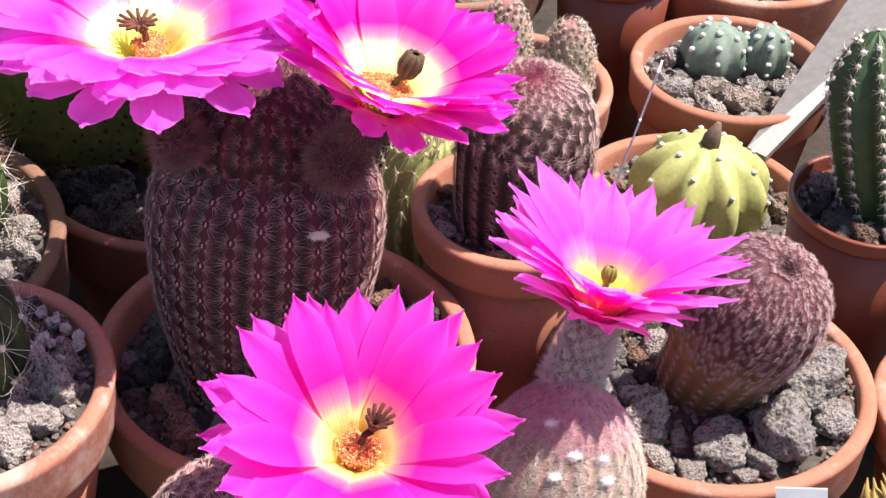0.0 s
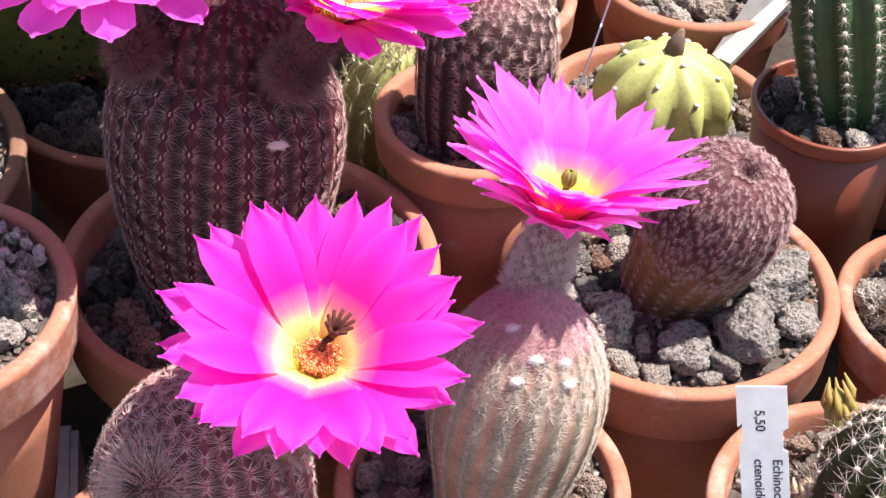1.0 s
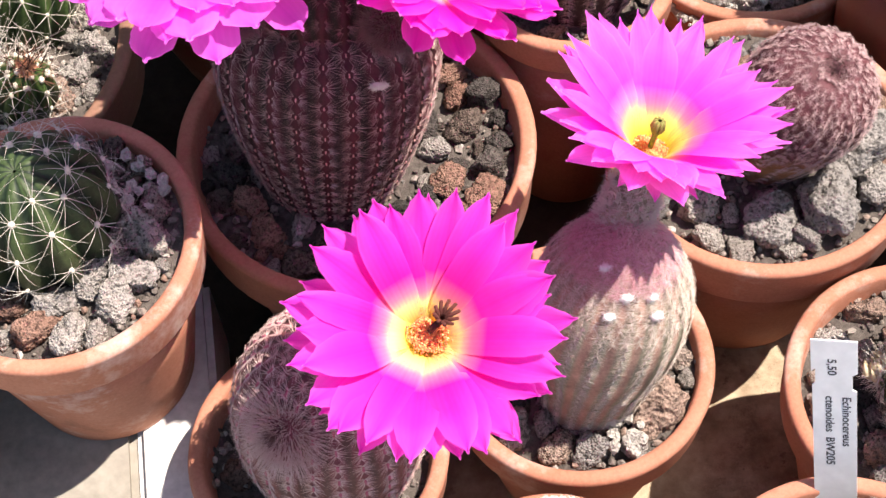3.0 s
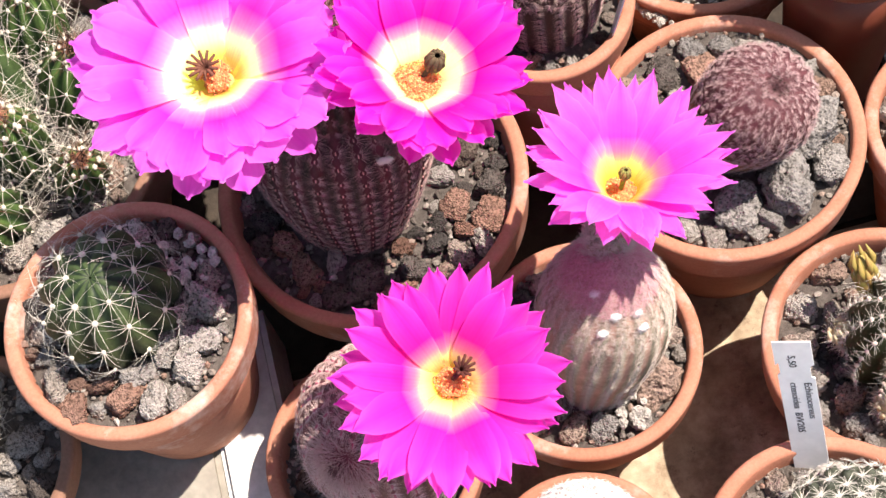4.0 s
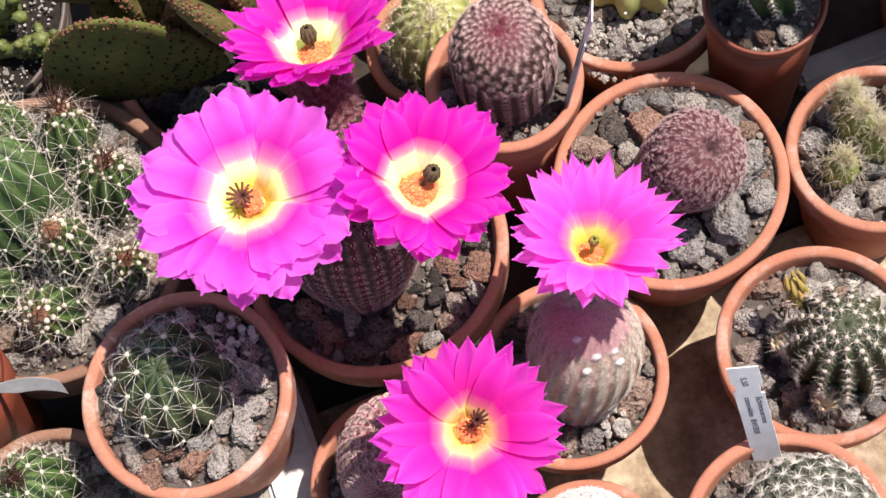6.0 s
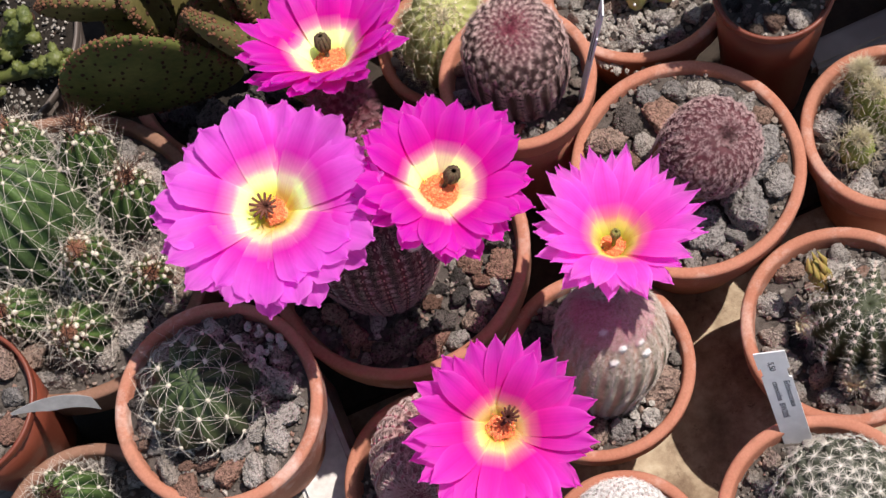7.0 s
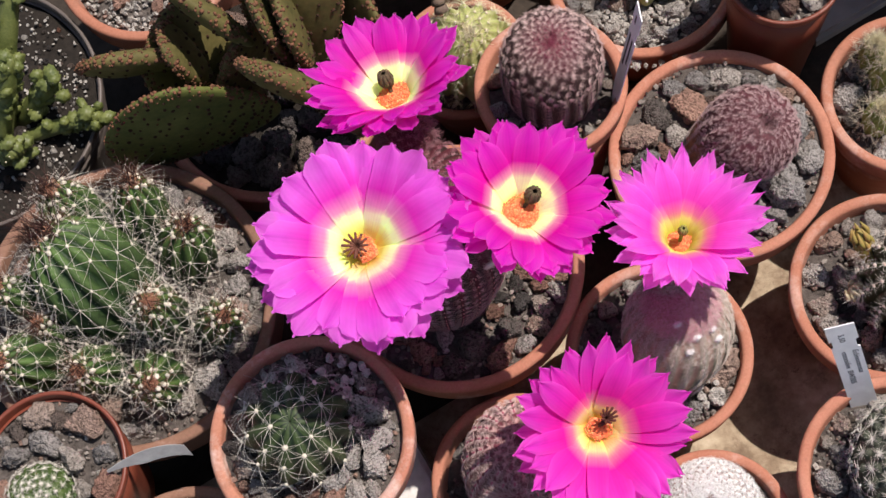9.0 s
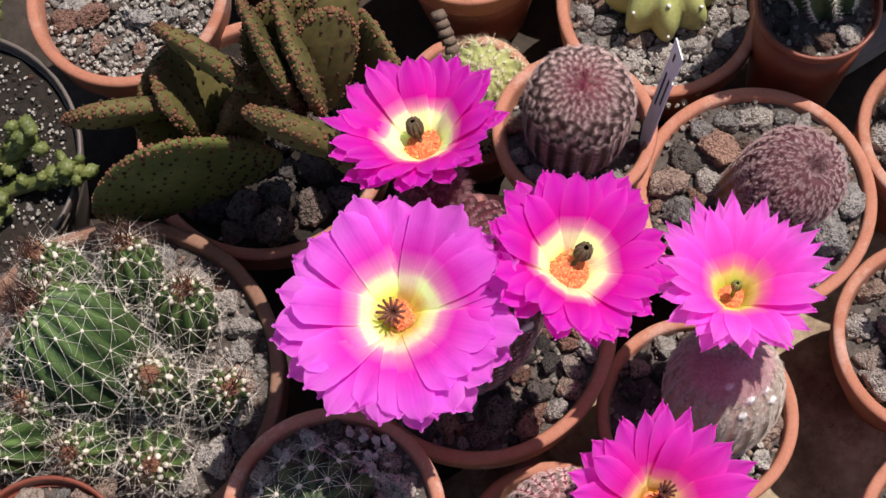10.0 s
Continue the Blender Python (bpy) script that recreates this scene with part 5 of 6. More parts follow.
for bx, by, bz, tx, ty, tz, br, mat_, hair_ in ((3.1, -7.7, 0.6, 3.0, -6.5, 1.9, 0.42, BUD, SP_WHITE), (2.2, -8.8, -0.5, 1.6, -8.4, 0.35, 0.42, DRY, SP_WHITE), (2.9, -11.1, -0.8, 2.4, -11.7, 0.1, 0.45, DRY, SP_WHITE)):
    s_ = Stem(np.subtract((bx, by, bz), (4.2, -9.6, -1.8)), np.subtract((tx, ty, tz), (4.2, -9.6, -1.8)), [(0, br * 0.8), (0.4, br), (0.8, br * 0.7), (1, 0.05)], 0, 0)
    b_ = part("bud", s_.mesh("bud", mat_, 10), dark, label="small scaly bud")
    foot_, way_ = np.subtract((bx, by, bz), (4.2, -9.6, -1.8)), np.subtract((tx, ty, tz), (bx, by, bz))
    f1, f2, _ = frame_of(way_)
    scales_ = []
    for k_ in range(14):
        out_ = math.cos(2.4 * k_) * f1 + math.sin(2.4 * k_) * f2
        lo_ = 0.25 + 0.5 * (k_ / 14)
        scales_.append(capsule_path([foot_ + lo_ * way_ + 0.8 * br * out_, foot_ + (lo_ + 0.2) * way_ + 1.0 * br * out_, foot_ + (lo_ + 0.5) * way_ + 0.62 * br * out_], [0.10, 0.12, 0.02]))
    part("scale_cover", mesh_of("scale_cover", *joined(scales_), mat_), b_, kind="stuff")
    part("bud_hair", mesh_of("bud_hair", *fur(s_, 60 if mat_ == BUD else 200, 0, 0.5 if mat_ == BUD else 0.75, 0.6, 0.016), hair_, False), b_, kind="stuff")

pot(-1.52, -16.58, 1.34, 4.44, label="terracotta pot with a white-spined cactus", seed=10)
gravel(-1.52, -16.58, 0.5, 3.9, "grey lava stones in the terracotta pot", [(-0.7, -16.6, 2.5)], (0.35, 0.8), 0.1, 0.03, 18, 900, 10)


def star_globe(at, base, top, r, label, skin_mat, spine_mat, n, length, count, lift=0.15, radius=0.02, crown=None, wool=0.0):
    """A globe whose small warts sit in spirals, each with a star of spines."""
    at = np.asarray(at, float)
    stem = Stem(np.subtract(base, at), np.subtract(top, at), scaled(r), 0, 0)
    ob = thing("globe_cactus", at, label, "cactus", "potted plants on the bench")
    part("stem", stem.mesh("stem", skin_mat, 22), ob)
    k = np.arange(n)
    u, th = 0.12 + 0.82 * ((k + 0.5) / n) ** 1.15, k * 2.39996
    p, q = stem.at(th, u), stem.at(th, u + 0.01)
    s = stem.at(th + 0.03, u) - stem.at(th - 0.03, u)
    up = (q - p) / (np.linalg.norm(q - p, axis=1, keepdims=True) + 1e-9)
    s = s / (np.linalg.norm(s, axis=1, keepdims=True) + 1e-9)
    nrm = np.cross(s, up)
    part("wart_cover", mesh_of("wart_cover", *blobs(p, r * 0.11), skin_mat), ob, kind="stuff")
    ar = (p + nrm * r * 0.1, nrm, up, s, u)
    part("spine_cover", mesh_of("spine_cover", *star(ar, length, count, lift, radius), spine_mat, False), ob, kind="stuff")
    if wool:
        part("areole_wool", mesh_of("areole_wool", *blobs(p + nrm * r * 0.1, wool), WOOL_WHITE), ob, kind="stuff")
    if crown:
        part("crown_wool", mesh_of("crown_wool", *fur(stem, 500, 0.86, 0.995, crown[1], 0.018, 1.0, 0.2), crown[0], False), ob, kind="stuff")
    return ob


star_globe((-0.7, -16.6, 0.4), (-0.7, -16.7, 0.2), (-0.6, -16.2, 4.3), 2.6, "globe cactus covered with star-shaped white spines", SKIN_NIGHT, SP_WHITE, 135, 0.50, 20, 0.16, 0.017, wool=0.07)

pot(-9.5, -14.3, -0.4, 3.6, label="terracotta pot with a woolly white cactus", seed=11)
gravel(-9.5, -14.3, -1.2, 3.1, "grey lava stones in the terracotta pot", [(-9.3, -13.6, 1.8)], (0.3, 0.6), 0.2, 0.03, 14, 600, 11)
star_globe((-9.3, -13.6, -1.2), (-9.3, -13.7, -1.4), (-9.2, -13.4, 1.9), 2.0, "small globe cactus covered with dense white wool", SKIN_PALE, WOOL_WHITE, 420, 0.40, 18, 0.30, 0.022, (WOOL_WHITE, 0.35), 0.12)

# ---- right-hand pots ----
pot(9.46, -1.77, -0.07, 4.1, label="terracotta pot with small tufted cacti", seed=12)
gravel(9.46, -1.77, -1.0, 3.6, "grey lava stones in the terracotta pot", [(7.4, -2.0, 0.8), (9.1, -0.5, 0.8)], (0.35, 0.85), 0.3, 0.03, 10, 900, 12)
for i, (tx, ty, tz, tr) in enumerate(((7.5, -2.1, 1.4, 0.75), (9.0, -0.5, 2.0, 0.8), (9.6, -1.6, 1.6, 0.8), (8.9, 0.6, 2.2, 0.6))):
    star_globe((tx, ty, -1.0), (tx, ty, -1.2), (tx, ty, tz), tr, "small yellow-green tufted cactus with straw spines", SKIN_TUFT, SP_HORN, 34, 0.72, 8, 0.8, 0.017, (SP_STRAW, 0.5))

pot(7.04, 5.66, 3.0, 2.77, BENCH_Z, PLASTIC, "brown plastic pot with a columnar green cactus", True, 13, "plastic_pot")
gravel(7.04, 5.66, 2.4, 2.5, "grey stones in the brown plastic pot", [(7.6, 5.9, 1.4)], (0.4, 0.8), 0.3, 0.0, 6, 500, 13)
spiny_globe((7.0, 6.0, 2.2), (7.8, 5.8, 2.1), (6.45, 6.7, 9.0), [(0, 1.2), (0.2, 1.55), (0.5, 1.78), (0.75, 1.7), (0.9, 1.1), (0.97, 0.55), (1.0, 0.05)], 10, "dark green columnar cactus with rows of white areoles", SKIN_DARK, SP_WHITE, WOOL, 0.46, 0.36, 9, 0.5, 0.015, 0, 1, 0.24, 0.085, name="columnar_cactus")

pot(14.4, 14.6, 0.4, 4.7, label="terracotta pot filled with brown lava stones", seed=32)
gravel(14.4, 14.6, -0.4, 4.15, "brown lava stones in the terracotta pot", [], (0.4, 0.8), 0.3, 0.10, 8, 500, 32)
# unseen pot, gravel and cactus, added only to shade the brown plastic pot
pot(18.0, 6.6, 1.0, 4.6, label="unseen terracotta pot with an added shading cactus", seed=31)
gravel(18.0, 6.6, 0.1, 4.05, "grey lava stones in the terracotta pot", [(18.0, 6.6, 2.9)], (0.4, 0.8), 0.2, 0.03, 8, 300, 31)
spiny_globe((18.0, 6.6, 0.0), (18.0, 6.6, -0.2), (17.8, 6.8, 22.5), [(0, 2.3), (0.1, 2.9), (0.5, 3.2), (0.8, 3.0), (0.93, 2.0), (1.0, 0.05)], 12, "unseen dark green columnar cactus, added to cast shade", SKIN_DARK, SP_WHITE, WOOL_WHITE, 0.8, 0.5, 8, 0.4, 0.018, 0, 1, 0.2, 0.1, name="columnar_cactus")

pot(2.69, 11.08, -0.96, 4.93, label="terracotta pot with a lime-green ribbed cactus", seed=14)
gravel(2.69, 11.08, -1.8, 4.4, "grey lava stones and pumice in the terracotta pot", [(3.0, 11.4, 2.2)], (0.3, 0.75), 0.15, 0.03, 60, 1000, 14)
pumice_patch(1.0, 8.6, -1.72, 2.3, 230, 14, (0.1, 0.24))
lime, lime_stem = spiny_globe((3.0, 11.4, -1.8), (3.0, 11.4, -2.2), (3.1, 11.5, 1.7), scaled(2.75), 9, "lime-green ribbed globe cactus with white dots and a dry stub", SKIN_LIME, SP_WHITE, WOOL_WHITE, 1.3, 0.05, 3, 0.5, 0.02, 0, 1, 0.26, 0.11)
part("stub", mesh_of("stub", *capsule_path([(0.12, 0.0, 3.0), (0.2, 0.0, 3.7), (0.35, 0.0, 4.3)], [0.42, 0.34, 0.10]), BARK), lime, label="dry brown flower stub")

# ---- pots at the back ----
pot(-7.2, 12.4, -2.5, 3.4, label="terracotta pot with a lime spiny globe", seed=15)
gravel(-7.2, 12.4, -3.3, 2.95, "dark lava stones in the terracotta pot", [(-7.2, 12.0, 2.2)], (0.3, 0.6), 0.5, 0.0, 10, 500, 15)
lime_spiny, _ = spiny_globe((-7.2, 12.0, -3.3), (-7.2, 12.0, -3.4), (-7.0, 11.0, 3.2), scaled(2.3), 16, "lime-yellow globe cactus with fine straw spines", SKIN_LIME, SP_STRAW, WOOL, 0.75, 0.62, 8, 0.5, 0.014, 1, 0.6, 0.16, 0.06, crown=(SP_STRAW, 0.8, 140))

dry_bits = [capsule_path([(-0.3 + 0.05 * k_, 0.9 + 0.34 * k_, 5.6 + 0.22 * k_), (-0.25 + 0.05 * k_, 1.15 + 0.34 * k_, 5.8 + 0.22 * k_)], [0.40 - 0.03 * (k_ % 2), 0.30]) for k_ in range(5)]
part("dry_flower", mesh_of("dry_flower", *joined(dry_bits), BARK), lime_spiny, label="dried brown flower remnant")

pot(-2.9, 18.9, 0.0, 4.1, label="terracotta pot with two small cream columns", seed=16)
gravel(-2.9, 18.9, -0.8, 3.6, "grey stones in the terracotta pot", [(-3.4, 19.4, 1.1), (-0.9, 18.3, 1.1)], (0.4, 0.8), 0.2, 0.05, 14, 700, 16)
for cx, cy, cr, ch in ((-3.3, 19.4, 1.0, 3.6), (-0.9, 18.2, 1.0, 3.2)):
    star_globe((cx, cy, -0.8), (cx, cy, -1.0), (cx, cy, ch), cr, "small cream column cactus with dense short spines", SKIN_PALE, SP_CREAM, 150, 0.3, 10, 0.3, 0.018)

pot(6.4, 19.0, 0.2, 4.3, label="terracotta pot with blue-green pebble cacti", seed=17)
gravel(6.4, 19.0, -0.7, 3.8, "pale grey stones in the terracotta pot", [(6.1, 20.2, 1.4), (8.2, 20.0, 1.1)], (0.45, 1.0), 0.0, 0.03, 14, 800, 17)
for cx, cy, cr, ch in ((6.0, 20.2, 1.5, 1.5), (8.2, 20.0, 1.1, 1.4)):
    spiny_globe((cx, cy, -0.7), (cx, cy, -1.0), (cx, cy, ch), scaled(cr), 7, "small blue-green spineless globe cactus with white tufts", SKIN_BLUE, SP_WHITE, WOOL_WHITE, 0.6, 0.06, 3, 0.5, 0.02, 0, 1, 0.18, 0.13)

pot(2.9, 26.0, 1.4, 2.7, BENCH_Z, PLASTIC, "brown plastic pot filled with pale gravel", True, 18, "plastic_pot")
gravel(2.9, 26.0, 0.9, 2.4, "pale gravel in the brown plastic pot", [], (0.2, 0.4), 0.0, 0.0, 60, 500, 18)
pumice_patch(2.9, 26.0, 0.95, 2.1, 160, 18)
pot(9.8, 28.0, 0.6, 5.0, label="terracotta pot with grey stones", seed=19)
gravel(9.8, 28.0, -0.3, 4.45, "grey stones in the terracotta pot", [], (0.4, 0.9), 0.2, 0.03, 20, 800, 19)
pot(-4.2, 28.0, 0.8, 4.4, BENCH_Z, CLAY_OLD, "weathered terracotta pot with pale gravel", seed=20)
gravel(-4.2, 28.0, 0.2, 3.9, "pale gravel in the weathered pot", [], (0.3, 0.6), 0.0, 0.0, 40, 700, 20)
pumice_patch(-4.2, 28.0, 0.3, 3.2, 160, 20)
strip = [(5.66, 13.96, -0.5), (6.33, 13.52, -0.7), (14.5, 19.45, 2.95), (11.6, 20.5, 2.25)]
sv = np.array(strip + [(x, y, z - 0.25) for x, y, z in strip])
thing("plastic_strip", (0, 0, 0), "milky white plastic strip leaning between pots", "strip", data=mesh_of("plastic_strip", sv, [[0, 1, 2, 3], [7, 6, 5, 4], [0, 4, 5, 1], [1, 5, 6, 2], [2, 6, 7, 3], [3, 7, 4, 0]], ACRYLIC, False))

# ---- prickly pear ----
pot(-16.5, 15.35, -0.4, 6.0, label="terracotta pot with a prickly pear", seed=21)
# only dark stones on a black bed: shade under the pads, put into colour
gravel(-16.5, 15.35, -1.2, 5.4, "lava stones under the prickly pear, coloured dark for the shade there", [(-17.5, 15.0, 1.0), (-13.4, 12.6, 0.9)], (0.55, 1.15), 1.0, 0.0, 4, 2600, 21, 0.66, bed=SOIL)
pear = thing("prickly_pear", (-17.5, 14.5, -1.3), "prickly pear with flat olive pads dotted with brown tufts", "cactus", "potted plants on the bench")


def pad(foot, tip, width, face, thick=1.0, seed=0, skin_mat=None):
    """A flat, dotted pad from its foot to its tip; face: the way its broad side looks."""
    o = np.array((-17.5, 14.5, -1.3))
    foot, tip = np.asarray(foot, float), np.asarray(tip, float)
    a = tip - foot
    L = np.linalg.norm(a)
    a = a / L
    face = np.cross(a, EDGE) if face is None else face
    n = np.asarray(face, float) - np.dot(face, a) * a
    n = n / np.linalg.norm(n)
    s = np.cross(a, n)
    d, f = ball_mesh(4)
    d = np.sign(d) * np.abs(d) ** np.array([0.8, 0.9, 0.85])
    x, y, z = d[:, 0], d[:, 1], d[:, 2]
    w = width * 0.5 * (0.78 + 0.30 * x - 0.12 * x * x)
    v = (foot + tip) / 2 + np.outer(x * L / 2, a) + np.outer(y * w * 1.08, s) + np.outer(z * thick * 0.5 * (1 - 0.25 * x * x), n)
    v = v + 0.05 * np.array([noise.noise_vector(Vector(q) * 0.8) for q in v])
    ob = part("pad", mesh_of("pad", v - o, f, skin_mat or SKIN_PAD_BROWN), pear)
    g = np.random.default_rng(seed)
    dots = []
    rows = max(3, int(L / 0.68))
    for i in range(rows):
        xx = -0.9 + 1.85 * (i + 0.5) / rows
        cols = max(2, int(width * math.sqrt(max(0.05, 1 - xx * xx)) / 0.72))
        for j in range(cols):
            yy = (-0.95 + 1.9 * (j + 0.5 + 0.5 * (i % 2) - 0.25) / cols) * math.sqrt(max(0, 1 - xx * xx))
            zz = math.sqrt(max(0, 1 - xx * xx - yy * yy))
            for sg in (-1, 1):
                dots.append((xx, yy, sg * zz))
    ring = np.linspace(-2.6, 2.6, int(L * 7))
    rim = [(math.cos(t), math.sin(t), 0.0) for t in ring] + [(math.cos(t) * math.cos(q), math.sin(t) * math.cos(q), math.sin(q)) for t in np.linspace(-2.3, 2.3, int(L * 6.5)) for q in (-0.42, -0.22, 0.22, 0.42)]
    for name_, places, size, mat_ in (("glochid_cover", dots, 0.095, GLOCHID), ("rim_glochid_cover", rim, None, SP_RUST)):
        d = np.array(places) + g.normal(0, 0.03, (len(places), 3))
        d = d / np.linalg.norm(d, axis=1, keepdims=True)
        d = np.sign(d) * np.abs(d) ** np.array([0.8, 0.9, 0.85])
        w = width * 0.5 * (0.78 + 0.30 * d[:, 0] - 0.12 * d[:, 0] ** 2)
        p = (foot + tip) / 2 + np.outer(d[:, 0] * L / 2, a) + np.outer(d[:, 1] * w * 1.08, s) + np.outer(d[:, 2] * thick * 0.5 * (1 - 0.25 * d[:, 0] ** 2), n)
        part(name_, mesh_of(name_, *blobs(p - o, g.uniform(0.05, 0.115, len(p)) if size is None else size * g.uniform(0.7, 1.2, len(p))), mat_), ob, kind="stuff")


EDGE = (0.12, 0.25, -0.96)
# the last two pads are unseen additions that cast shade on the gravel
PADS = [((-16.6, 12.6, 2.6), (-24.2, 14.4, 5.6), 10.2, (-0.34, -0.94, -0.04), 1.0), ((-18.6, 15.2, 6.6), (-23.6, 16.8, 8.2), 3.6, None, 1.1), ((-16.2, 13.2, 8.6), (-18.4, 17.5, 9.8), 4.2, None, 1.05), ((-17.6, 14.8, -1.0), (-16.6, 14.2, 8.0), 4.6, (0.5, -0.9, 0.2), 1.1), ((-15.0, 12.0, 7.5), (-15.3, 14.6, 12.2), 6.0, None, 0.9), ((-14.4, 11.4, 7.8), (-14.2, 13.9, 12.4), 6.0, None, 0.95), ((-14.2, 11.8, 6.5), (-12.6, 13.2, 12.0), 3.0, (-0.2, -0.8, 0.5), 0.9), ((-14.2, 8.7, 8.0), (-17.2, 11.5, 11.4), 3.2, None, 1.3), ((-15.0, 11.6, 5.0), (-14.3, 7.6, 8.4), 3.0, None, 1.0), ((-12.8, 12.2, 9.0), (-11.6, 14.2, 12.6), 2.4, (0.2, -0.6, 0.6), 0.9), ((-18.6, 14.4, 5.0), (-19.6, 15.8, 9.0), 3.0, (0.93, -0.2, 0.25), 0.95), ((-16.6, 15.6, 1.5), (-20.2, 16.6, 7.6), 5.6, (0.25, -0.75, 0.6), 1.1), ((-15.2, 14.4, 3.0), (-13.0, 15.6, 9.5), 4.6, (-0.3, -0.8, 0.4), 1.1), ((-13.4, 12.6, -1.0), (-12.3, 12.4, 5.2), 4.4, (0.95, -0.1, -0.2), 1.0), ((-12.5, 12.3, 4.6), (-10.9, 12.0, 9.6), 5.0, (0.95, 0.0, -0.3), 0.95)]
for i, p_ in enumerate(PADS):
    pad(*p_, seed=i, skin_mat=SKIN_PAD if i == 0 else None)

pot(-18.39, 24.59, 0.99, 4.79, label="terracotta pot filled with white gravel", seed=22)
gravel(-18.39, 24.59, 0.1, 4.25, "white gravel with brown stones in the terracotta pot", [], (0.25, 0.5), 0.1, 0.5, 60, 60, 22, extra=[(-20.3, 24.8, 0.85, 'red'), (-21.5, 25.2, 0.7, 'red'), (-20.7, 23.4, 0.6, 'red'), (-18.6, 23.5, 0.75, 'grey'), (-19.1, 24.5, 0.55, 'dark'), (-20.8, 25.7, 0.7, 'grey'), (-19.3, 21.9, 0.5, 'red'), (-17.3, 22.8, 0.6, 'grey')])
pumice_patch(-18.39, 24.4, 0.15, 4.0, 760, 22, (0.06, 0.17))
pot(-10.6, 26.0, 0.0, 4.2, BENCH_Z, PLASTIC_GREY, "dark plastic pot with grey gravel", True, 23, "plastic_pot")
gravel(-10.6, 26.0, -0.7, 3.9, "grey gravel in the dark plastic pot", [], (0.3, 0.8), 0.2, 0.0, 30, 700, 23)

# ---- left-hand corner ----
pot(-29.8, 22.3, 0.3, 6.6, BENCH_Z, PLASTIC_GREY, "dark plastic pot with a lime succulent", True, 24, "plastic_pot")
# dark gravel; its soil bed is blackened further for the shade here
gravel(-29.8, 22.3, -0.4, 6.2, "dark gravel in the dark plastic pot", [], (0.12, 0.22), 1.0, 0.0, 30, 140, 24, bed=SOIL)
pumice_patch(-29.8, 22.3, -0.38, 6.0, 900, 24, (0.04, 0.10))
succ = thing("succulent", (-29.5, 20.5, -0.5), "lime-green crested succulent with wavy lobes", "succulent", "potted plants on the bench")
stalks = [((0.9, 0.4, 0.0), (2.4, 2.2, 3.4), (5.6, 3.9, 6.4), 0.75), ((1.5, 0.2, 0.0), (3.2, 0.0, 2.0), (4.2, -0.6, 3.2), 0.65), ((1.2, -0.8, 0.0), (3.4, -1.8, 1.2), (5.2, -2.6, 1.8), 0.5), ((0.0, -1.0, 0.0), (0.4, -1.8, 1.6), (1.0, -2.4, 3.0), 0.7), ((-0.6, 0.6, 0.0), (0.4, 1.6, 2.6), (2.2, 2.4, 4.6), 0.8), ((0.2, -0.2, 0.0), (1.8, 0.8, 2.6), (3.0, 1.0, 4.4), 0.7)]
for i, (q0, q1, q2, sr) in enumerate(stalks):
    g = np.random.default_rng(300 + i)
    s = np.linspace(0, 1, 12)[:, None]
    line = (1 - s) ** 2 * np.array(q0) + 2 * s * (1 - s) * np.array(q1) + s**2 * np.array(q2)
    stalk = part("stalk", mesh_of("stalk", *capsule_path(line, [sr * 0.7, sr * 0.8, sr * 0.75, sr * 0.3]), LEAF), succ)
    d, f = BALL3
    bits = []
    for k in range(30):
        at_ = line[g.integers(3, 12)] + g.normal(0, sr * 0.45, 3)
        lob = d * g.uniform(0.2, 0.45, 3) * (1 + 0.25 * np.sin(9 * d[:, :1] + k) * np.cos(8 * d[:, 1:2]))
        bits.append((lob + at_, f))
    part("lobe_cover", mesh_of("lobe_cover", *joined(bits), LEAF), stalk, kind="stuff")
    tufts_ = line[g.integers(2, 12, 10)] + g.normal(0, sr * 0.45, (10, 3))
    part("tuft_cover", mesh_of("tuft_cover", *blobs(tufts_, 0.05), SP_STRAW), stalk, kind="stuff")

pot(-33.4, 2.4, 4.6, 3.45, STEP_Z, PLASTIC, "brown plastic pot with a small green cactus", True, 25, "plastic_pot")
gravel(-33.4, 2.4, 3.9, 3.2, "grey stones in the brown plastic pot", [(-34.3, 1.4, 1.3)], (0.35, 0.8), 0.1, 0.1, 14, 600, 25)
star_globe((-34.3, 1.4, 3.8), (-34.3, 1.4, 3.6), (-34.3, 1.4, 5.9), 1.4, "small green wart cactus with white spines", SKIN_GREEN, SP_WHITE, 110, 0.3, 12, 0.2, 0.016)

pot(-30.9, -4.4, 0.4, 4.4, STEP_Z, CLAY_OLD, "weathered terracotta pot with small clump cacti", seed=26)
gravel(-30.9, -4.4, -0.4, 3.85, "grey lava stones in the weathered pot", [(-31.0, -3.0, 1.8)], (0.35, 0.8), 0.2, 0.05, 12, 700, 26)
spiny_globe((-31.0, -3.0, -0.5), (-31.0, -3.2, -0.7), (-31.0, -2.8, 3.6), scaled(1.9), 11, "small green globe cactus with pale spines and a rusty crown", SKIN_CLUMP, SP_BONE, WOOL, 0.85, 1.1, 7, 0.42, 0.014, 1, 0.9, 0.2, 0.09, crown=(SP_BLACK, 1.5, 70), arch=0.15)

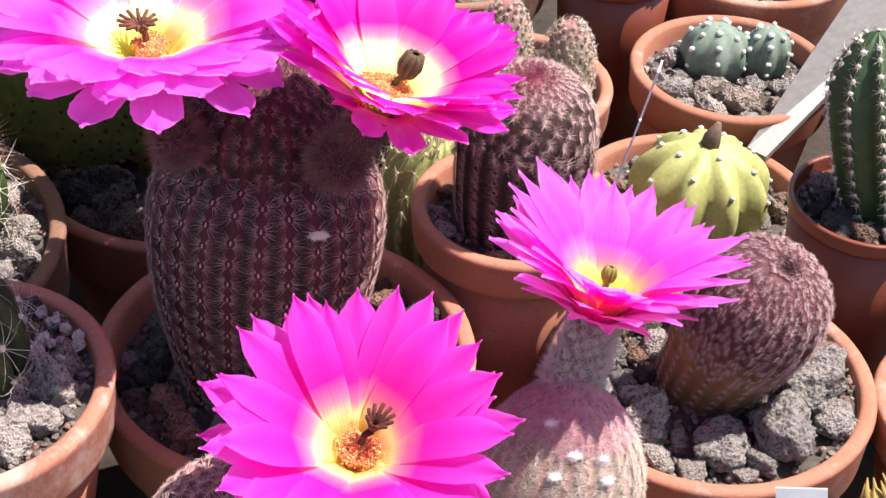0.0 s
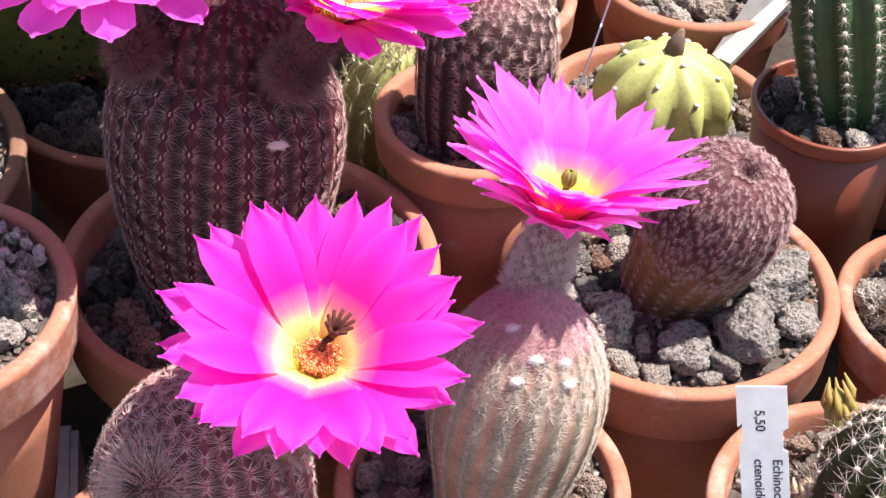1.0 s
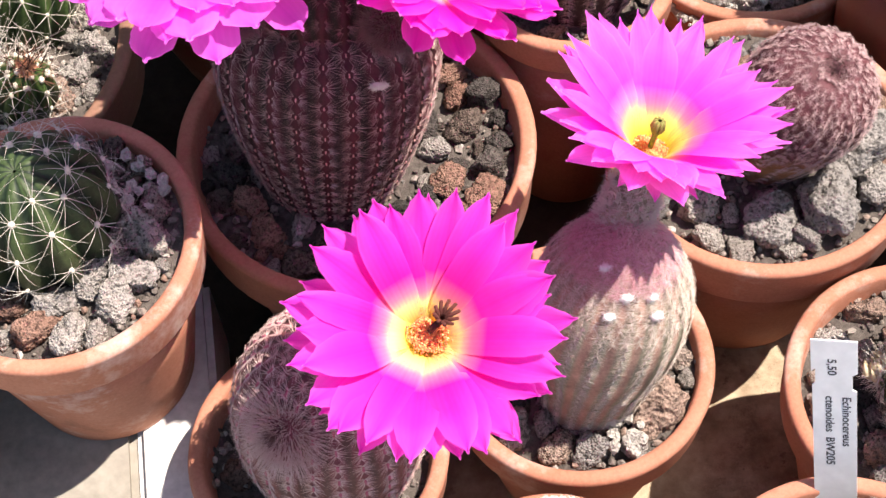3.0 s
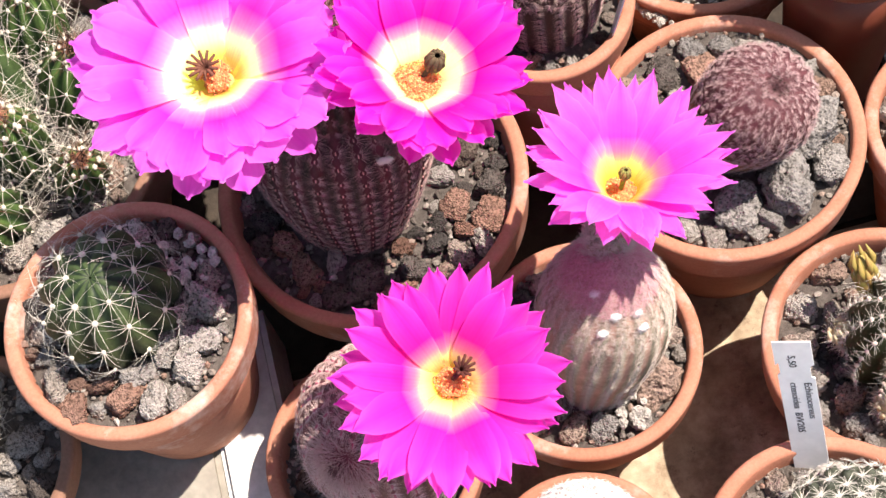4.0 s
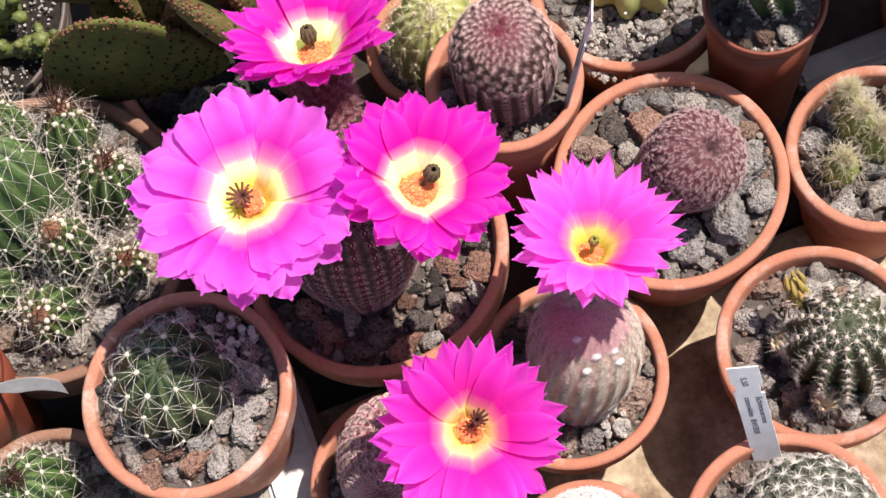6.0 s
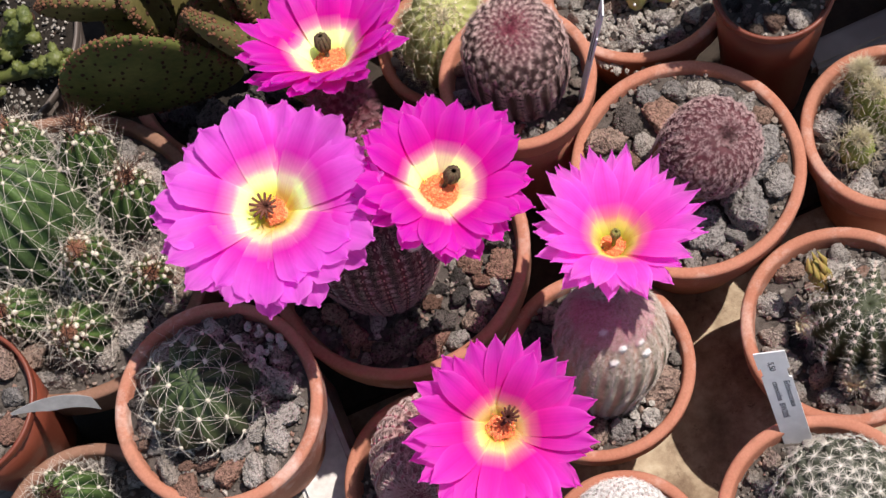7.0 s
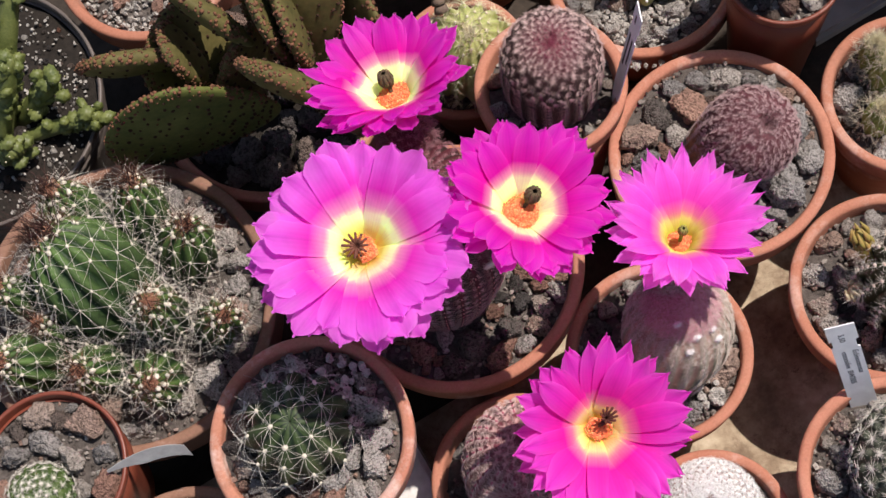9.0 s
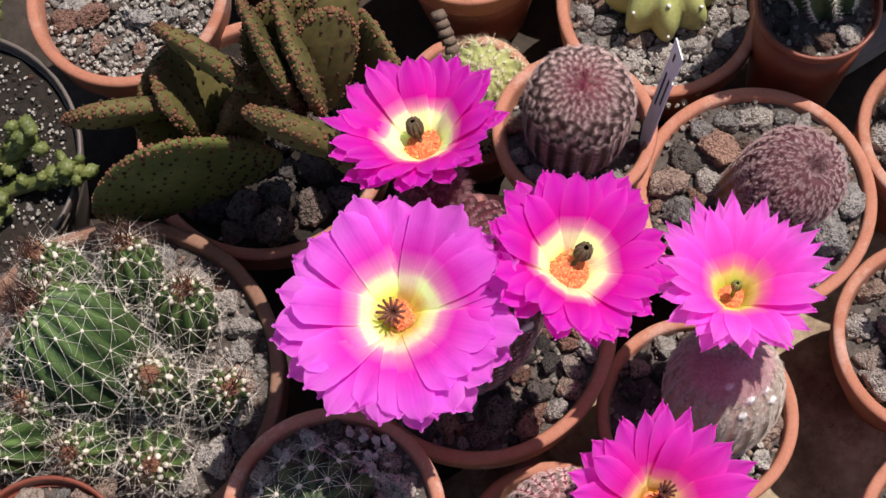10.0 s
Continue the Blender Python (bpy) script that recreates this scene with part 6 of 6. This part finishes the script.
# ---- labels ----
def plant_label(foot, top, right, width, label, lines=(), bars=()):
    """A notched plastic label from foot to top. lines: (text, along, across, size), written down its length; bars: (along, across, length, size)."""
    foot, top = np.asarray(foot, float), np.asarray(top, float)
    L = np.linalg.norm(top - foot)
    up = (top - foot) / L
    rt = np.asarray(right, float) - np.dot(right, up) * up
    rt = rt / np.linalg.norm(rt)
    n = np.cross(rt, up)
    w = width / 2
    out = [(-0.15, 0), (0.15, 0), (w * 0.96, 1.6), (w * 0.96, L - 1.75), (w * 0.78, L - 1.7), (w * 0.78, L - 1.2), (w, L - 1.1), (w, L), (-w, L), (-w, L - 1.1), (-w * 0.82, L - 1.0), (-w * 0.82, L - 1.5), (-w * 0.96, L - 1.6), (-w * 0.96, 1.6)]
    k = len(out)
    v = [(x, y, z) for z in (0.03, -0.03) for x, y in out]
    f = [list(range(k)), list(range(2 * k - 1, k - 1, -1))] + [[i, i + k, (i + 1) % k + k, (i + 1) % k] for i in range(k)]
    m = Matrix(np.vstack([np.column_stack([rt, up, n, foot * CM]), [0, 0, 0, 1]]).tolist())
    ob = thing("plant_label", (0, 0, 0), label, "plant label", data=mesh_of("plant_label", v, f, LABEL, False))
    ob.matrix_basis = m
    turn = Matrix.Rotation(-math.pi / 2, 4, "Z")
    for text, along, across, size in lines:
        cu = bpy.data.curves.new("lettering", "FONT")
        cu.body, cu.size, cu.extrude = text, size * CM, 0.00002
        cu.offset = 0.00004
        cu.materials.append(INK)
        part("lettering", cu, ob, Matrix.Translation((across * CM, (L - along) * CM, 0.00033)) @ turn)
    for along, across, length, size in bars:
        bv = [(across + a * size / 2, L - along - b * length, z) for z in (0.036, 0.0305) for a, b in ((-1, 0), (1, 0), (1, 1), (-1, 1))]
        part("lettering", mesh_of("lettering", bv, [[0, 1, 2, 3], [0, 4, 5, 1], [1, 5, 6, 2], [2, 6, 7, 3], [3, 7, 4, 0]], INK, False), ob)
    return ob


plant_label((-0.85, -13.9, -1.0), (-1.27, -10.36, 6.42), (1, -0.25, 0.5), 1.25, "white notched plastic plant label with printed name and price", [("5,50", 0.62, -0.17, 0.34), ("Echinocereus", 1.95, 0.22, 0.34), ("ctenoides  BW205", 1.95, -0.24, 0.34)])
plant_label((-3.15, 4.55, 1.6), (-1.24, 5.2, 9.0), (-0.26, -0.82, 0.5), 1.1, "grey-white notched plastic plant label in a small pot", bars=[(0.5, -0.1, 0.5, 0.16), (1.9, 0.2, 1.8, 0.16), (1.9, -0.2, 2.3, 0.16)])
# a bent label between the pots: its upper edge follows an arc, its face hangs from it
la, lb, lc = (np.array(q) for q in ((-31.20, 0.91, 4.85), (-29.25, 0.82, 4.90), (-27.78, 0.28, 4.30)))
q_ = np.linspace(0, 1, 15)[:, None]
edge_ = (1 - q_) ** 2 * la + 2 * q_ * (1 - q_) * (2 * lb - (la + lc) / 2) + q_**2 * lc
hang = np.array((0.05, -0.52, -0.85)) * 0.8 * (0.15 + 0.85 * np.minimum(1, 2.6 * q_))
thick_ = np.array((0.0, -0.028, 0.016))
lv = np.concatenate([edge_, edge_ + hang, edge_ + thick_, edge_ + hang + thick_])
lf = [[k_, k_ + 1, k_ + 16, k_ + 15] for k_ in range(14)] + [[k_ + 30, k_ + 45, k_ + 46, k_ + 31] for k_ in range(14)] + [[k_, k_ + 30, k_ + 31, k_ + 1] for k_ in range(14)] + [[k_ + 15, k_ + 16, k_ + 46, k_ + 45] for k_ in range(14)] + [[0, 15, 45, 30], [14, 44, 59, 29]]
thing("plant_label", (0, 0, 0), "bent plastic plant label lying between the pots, grey for its shade", "plant label", data=mesh_of("plant_label", lv, lf, LABEL_SHADED, False))
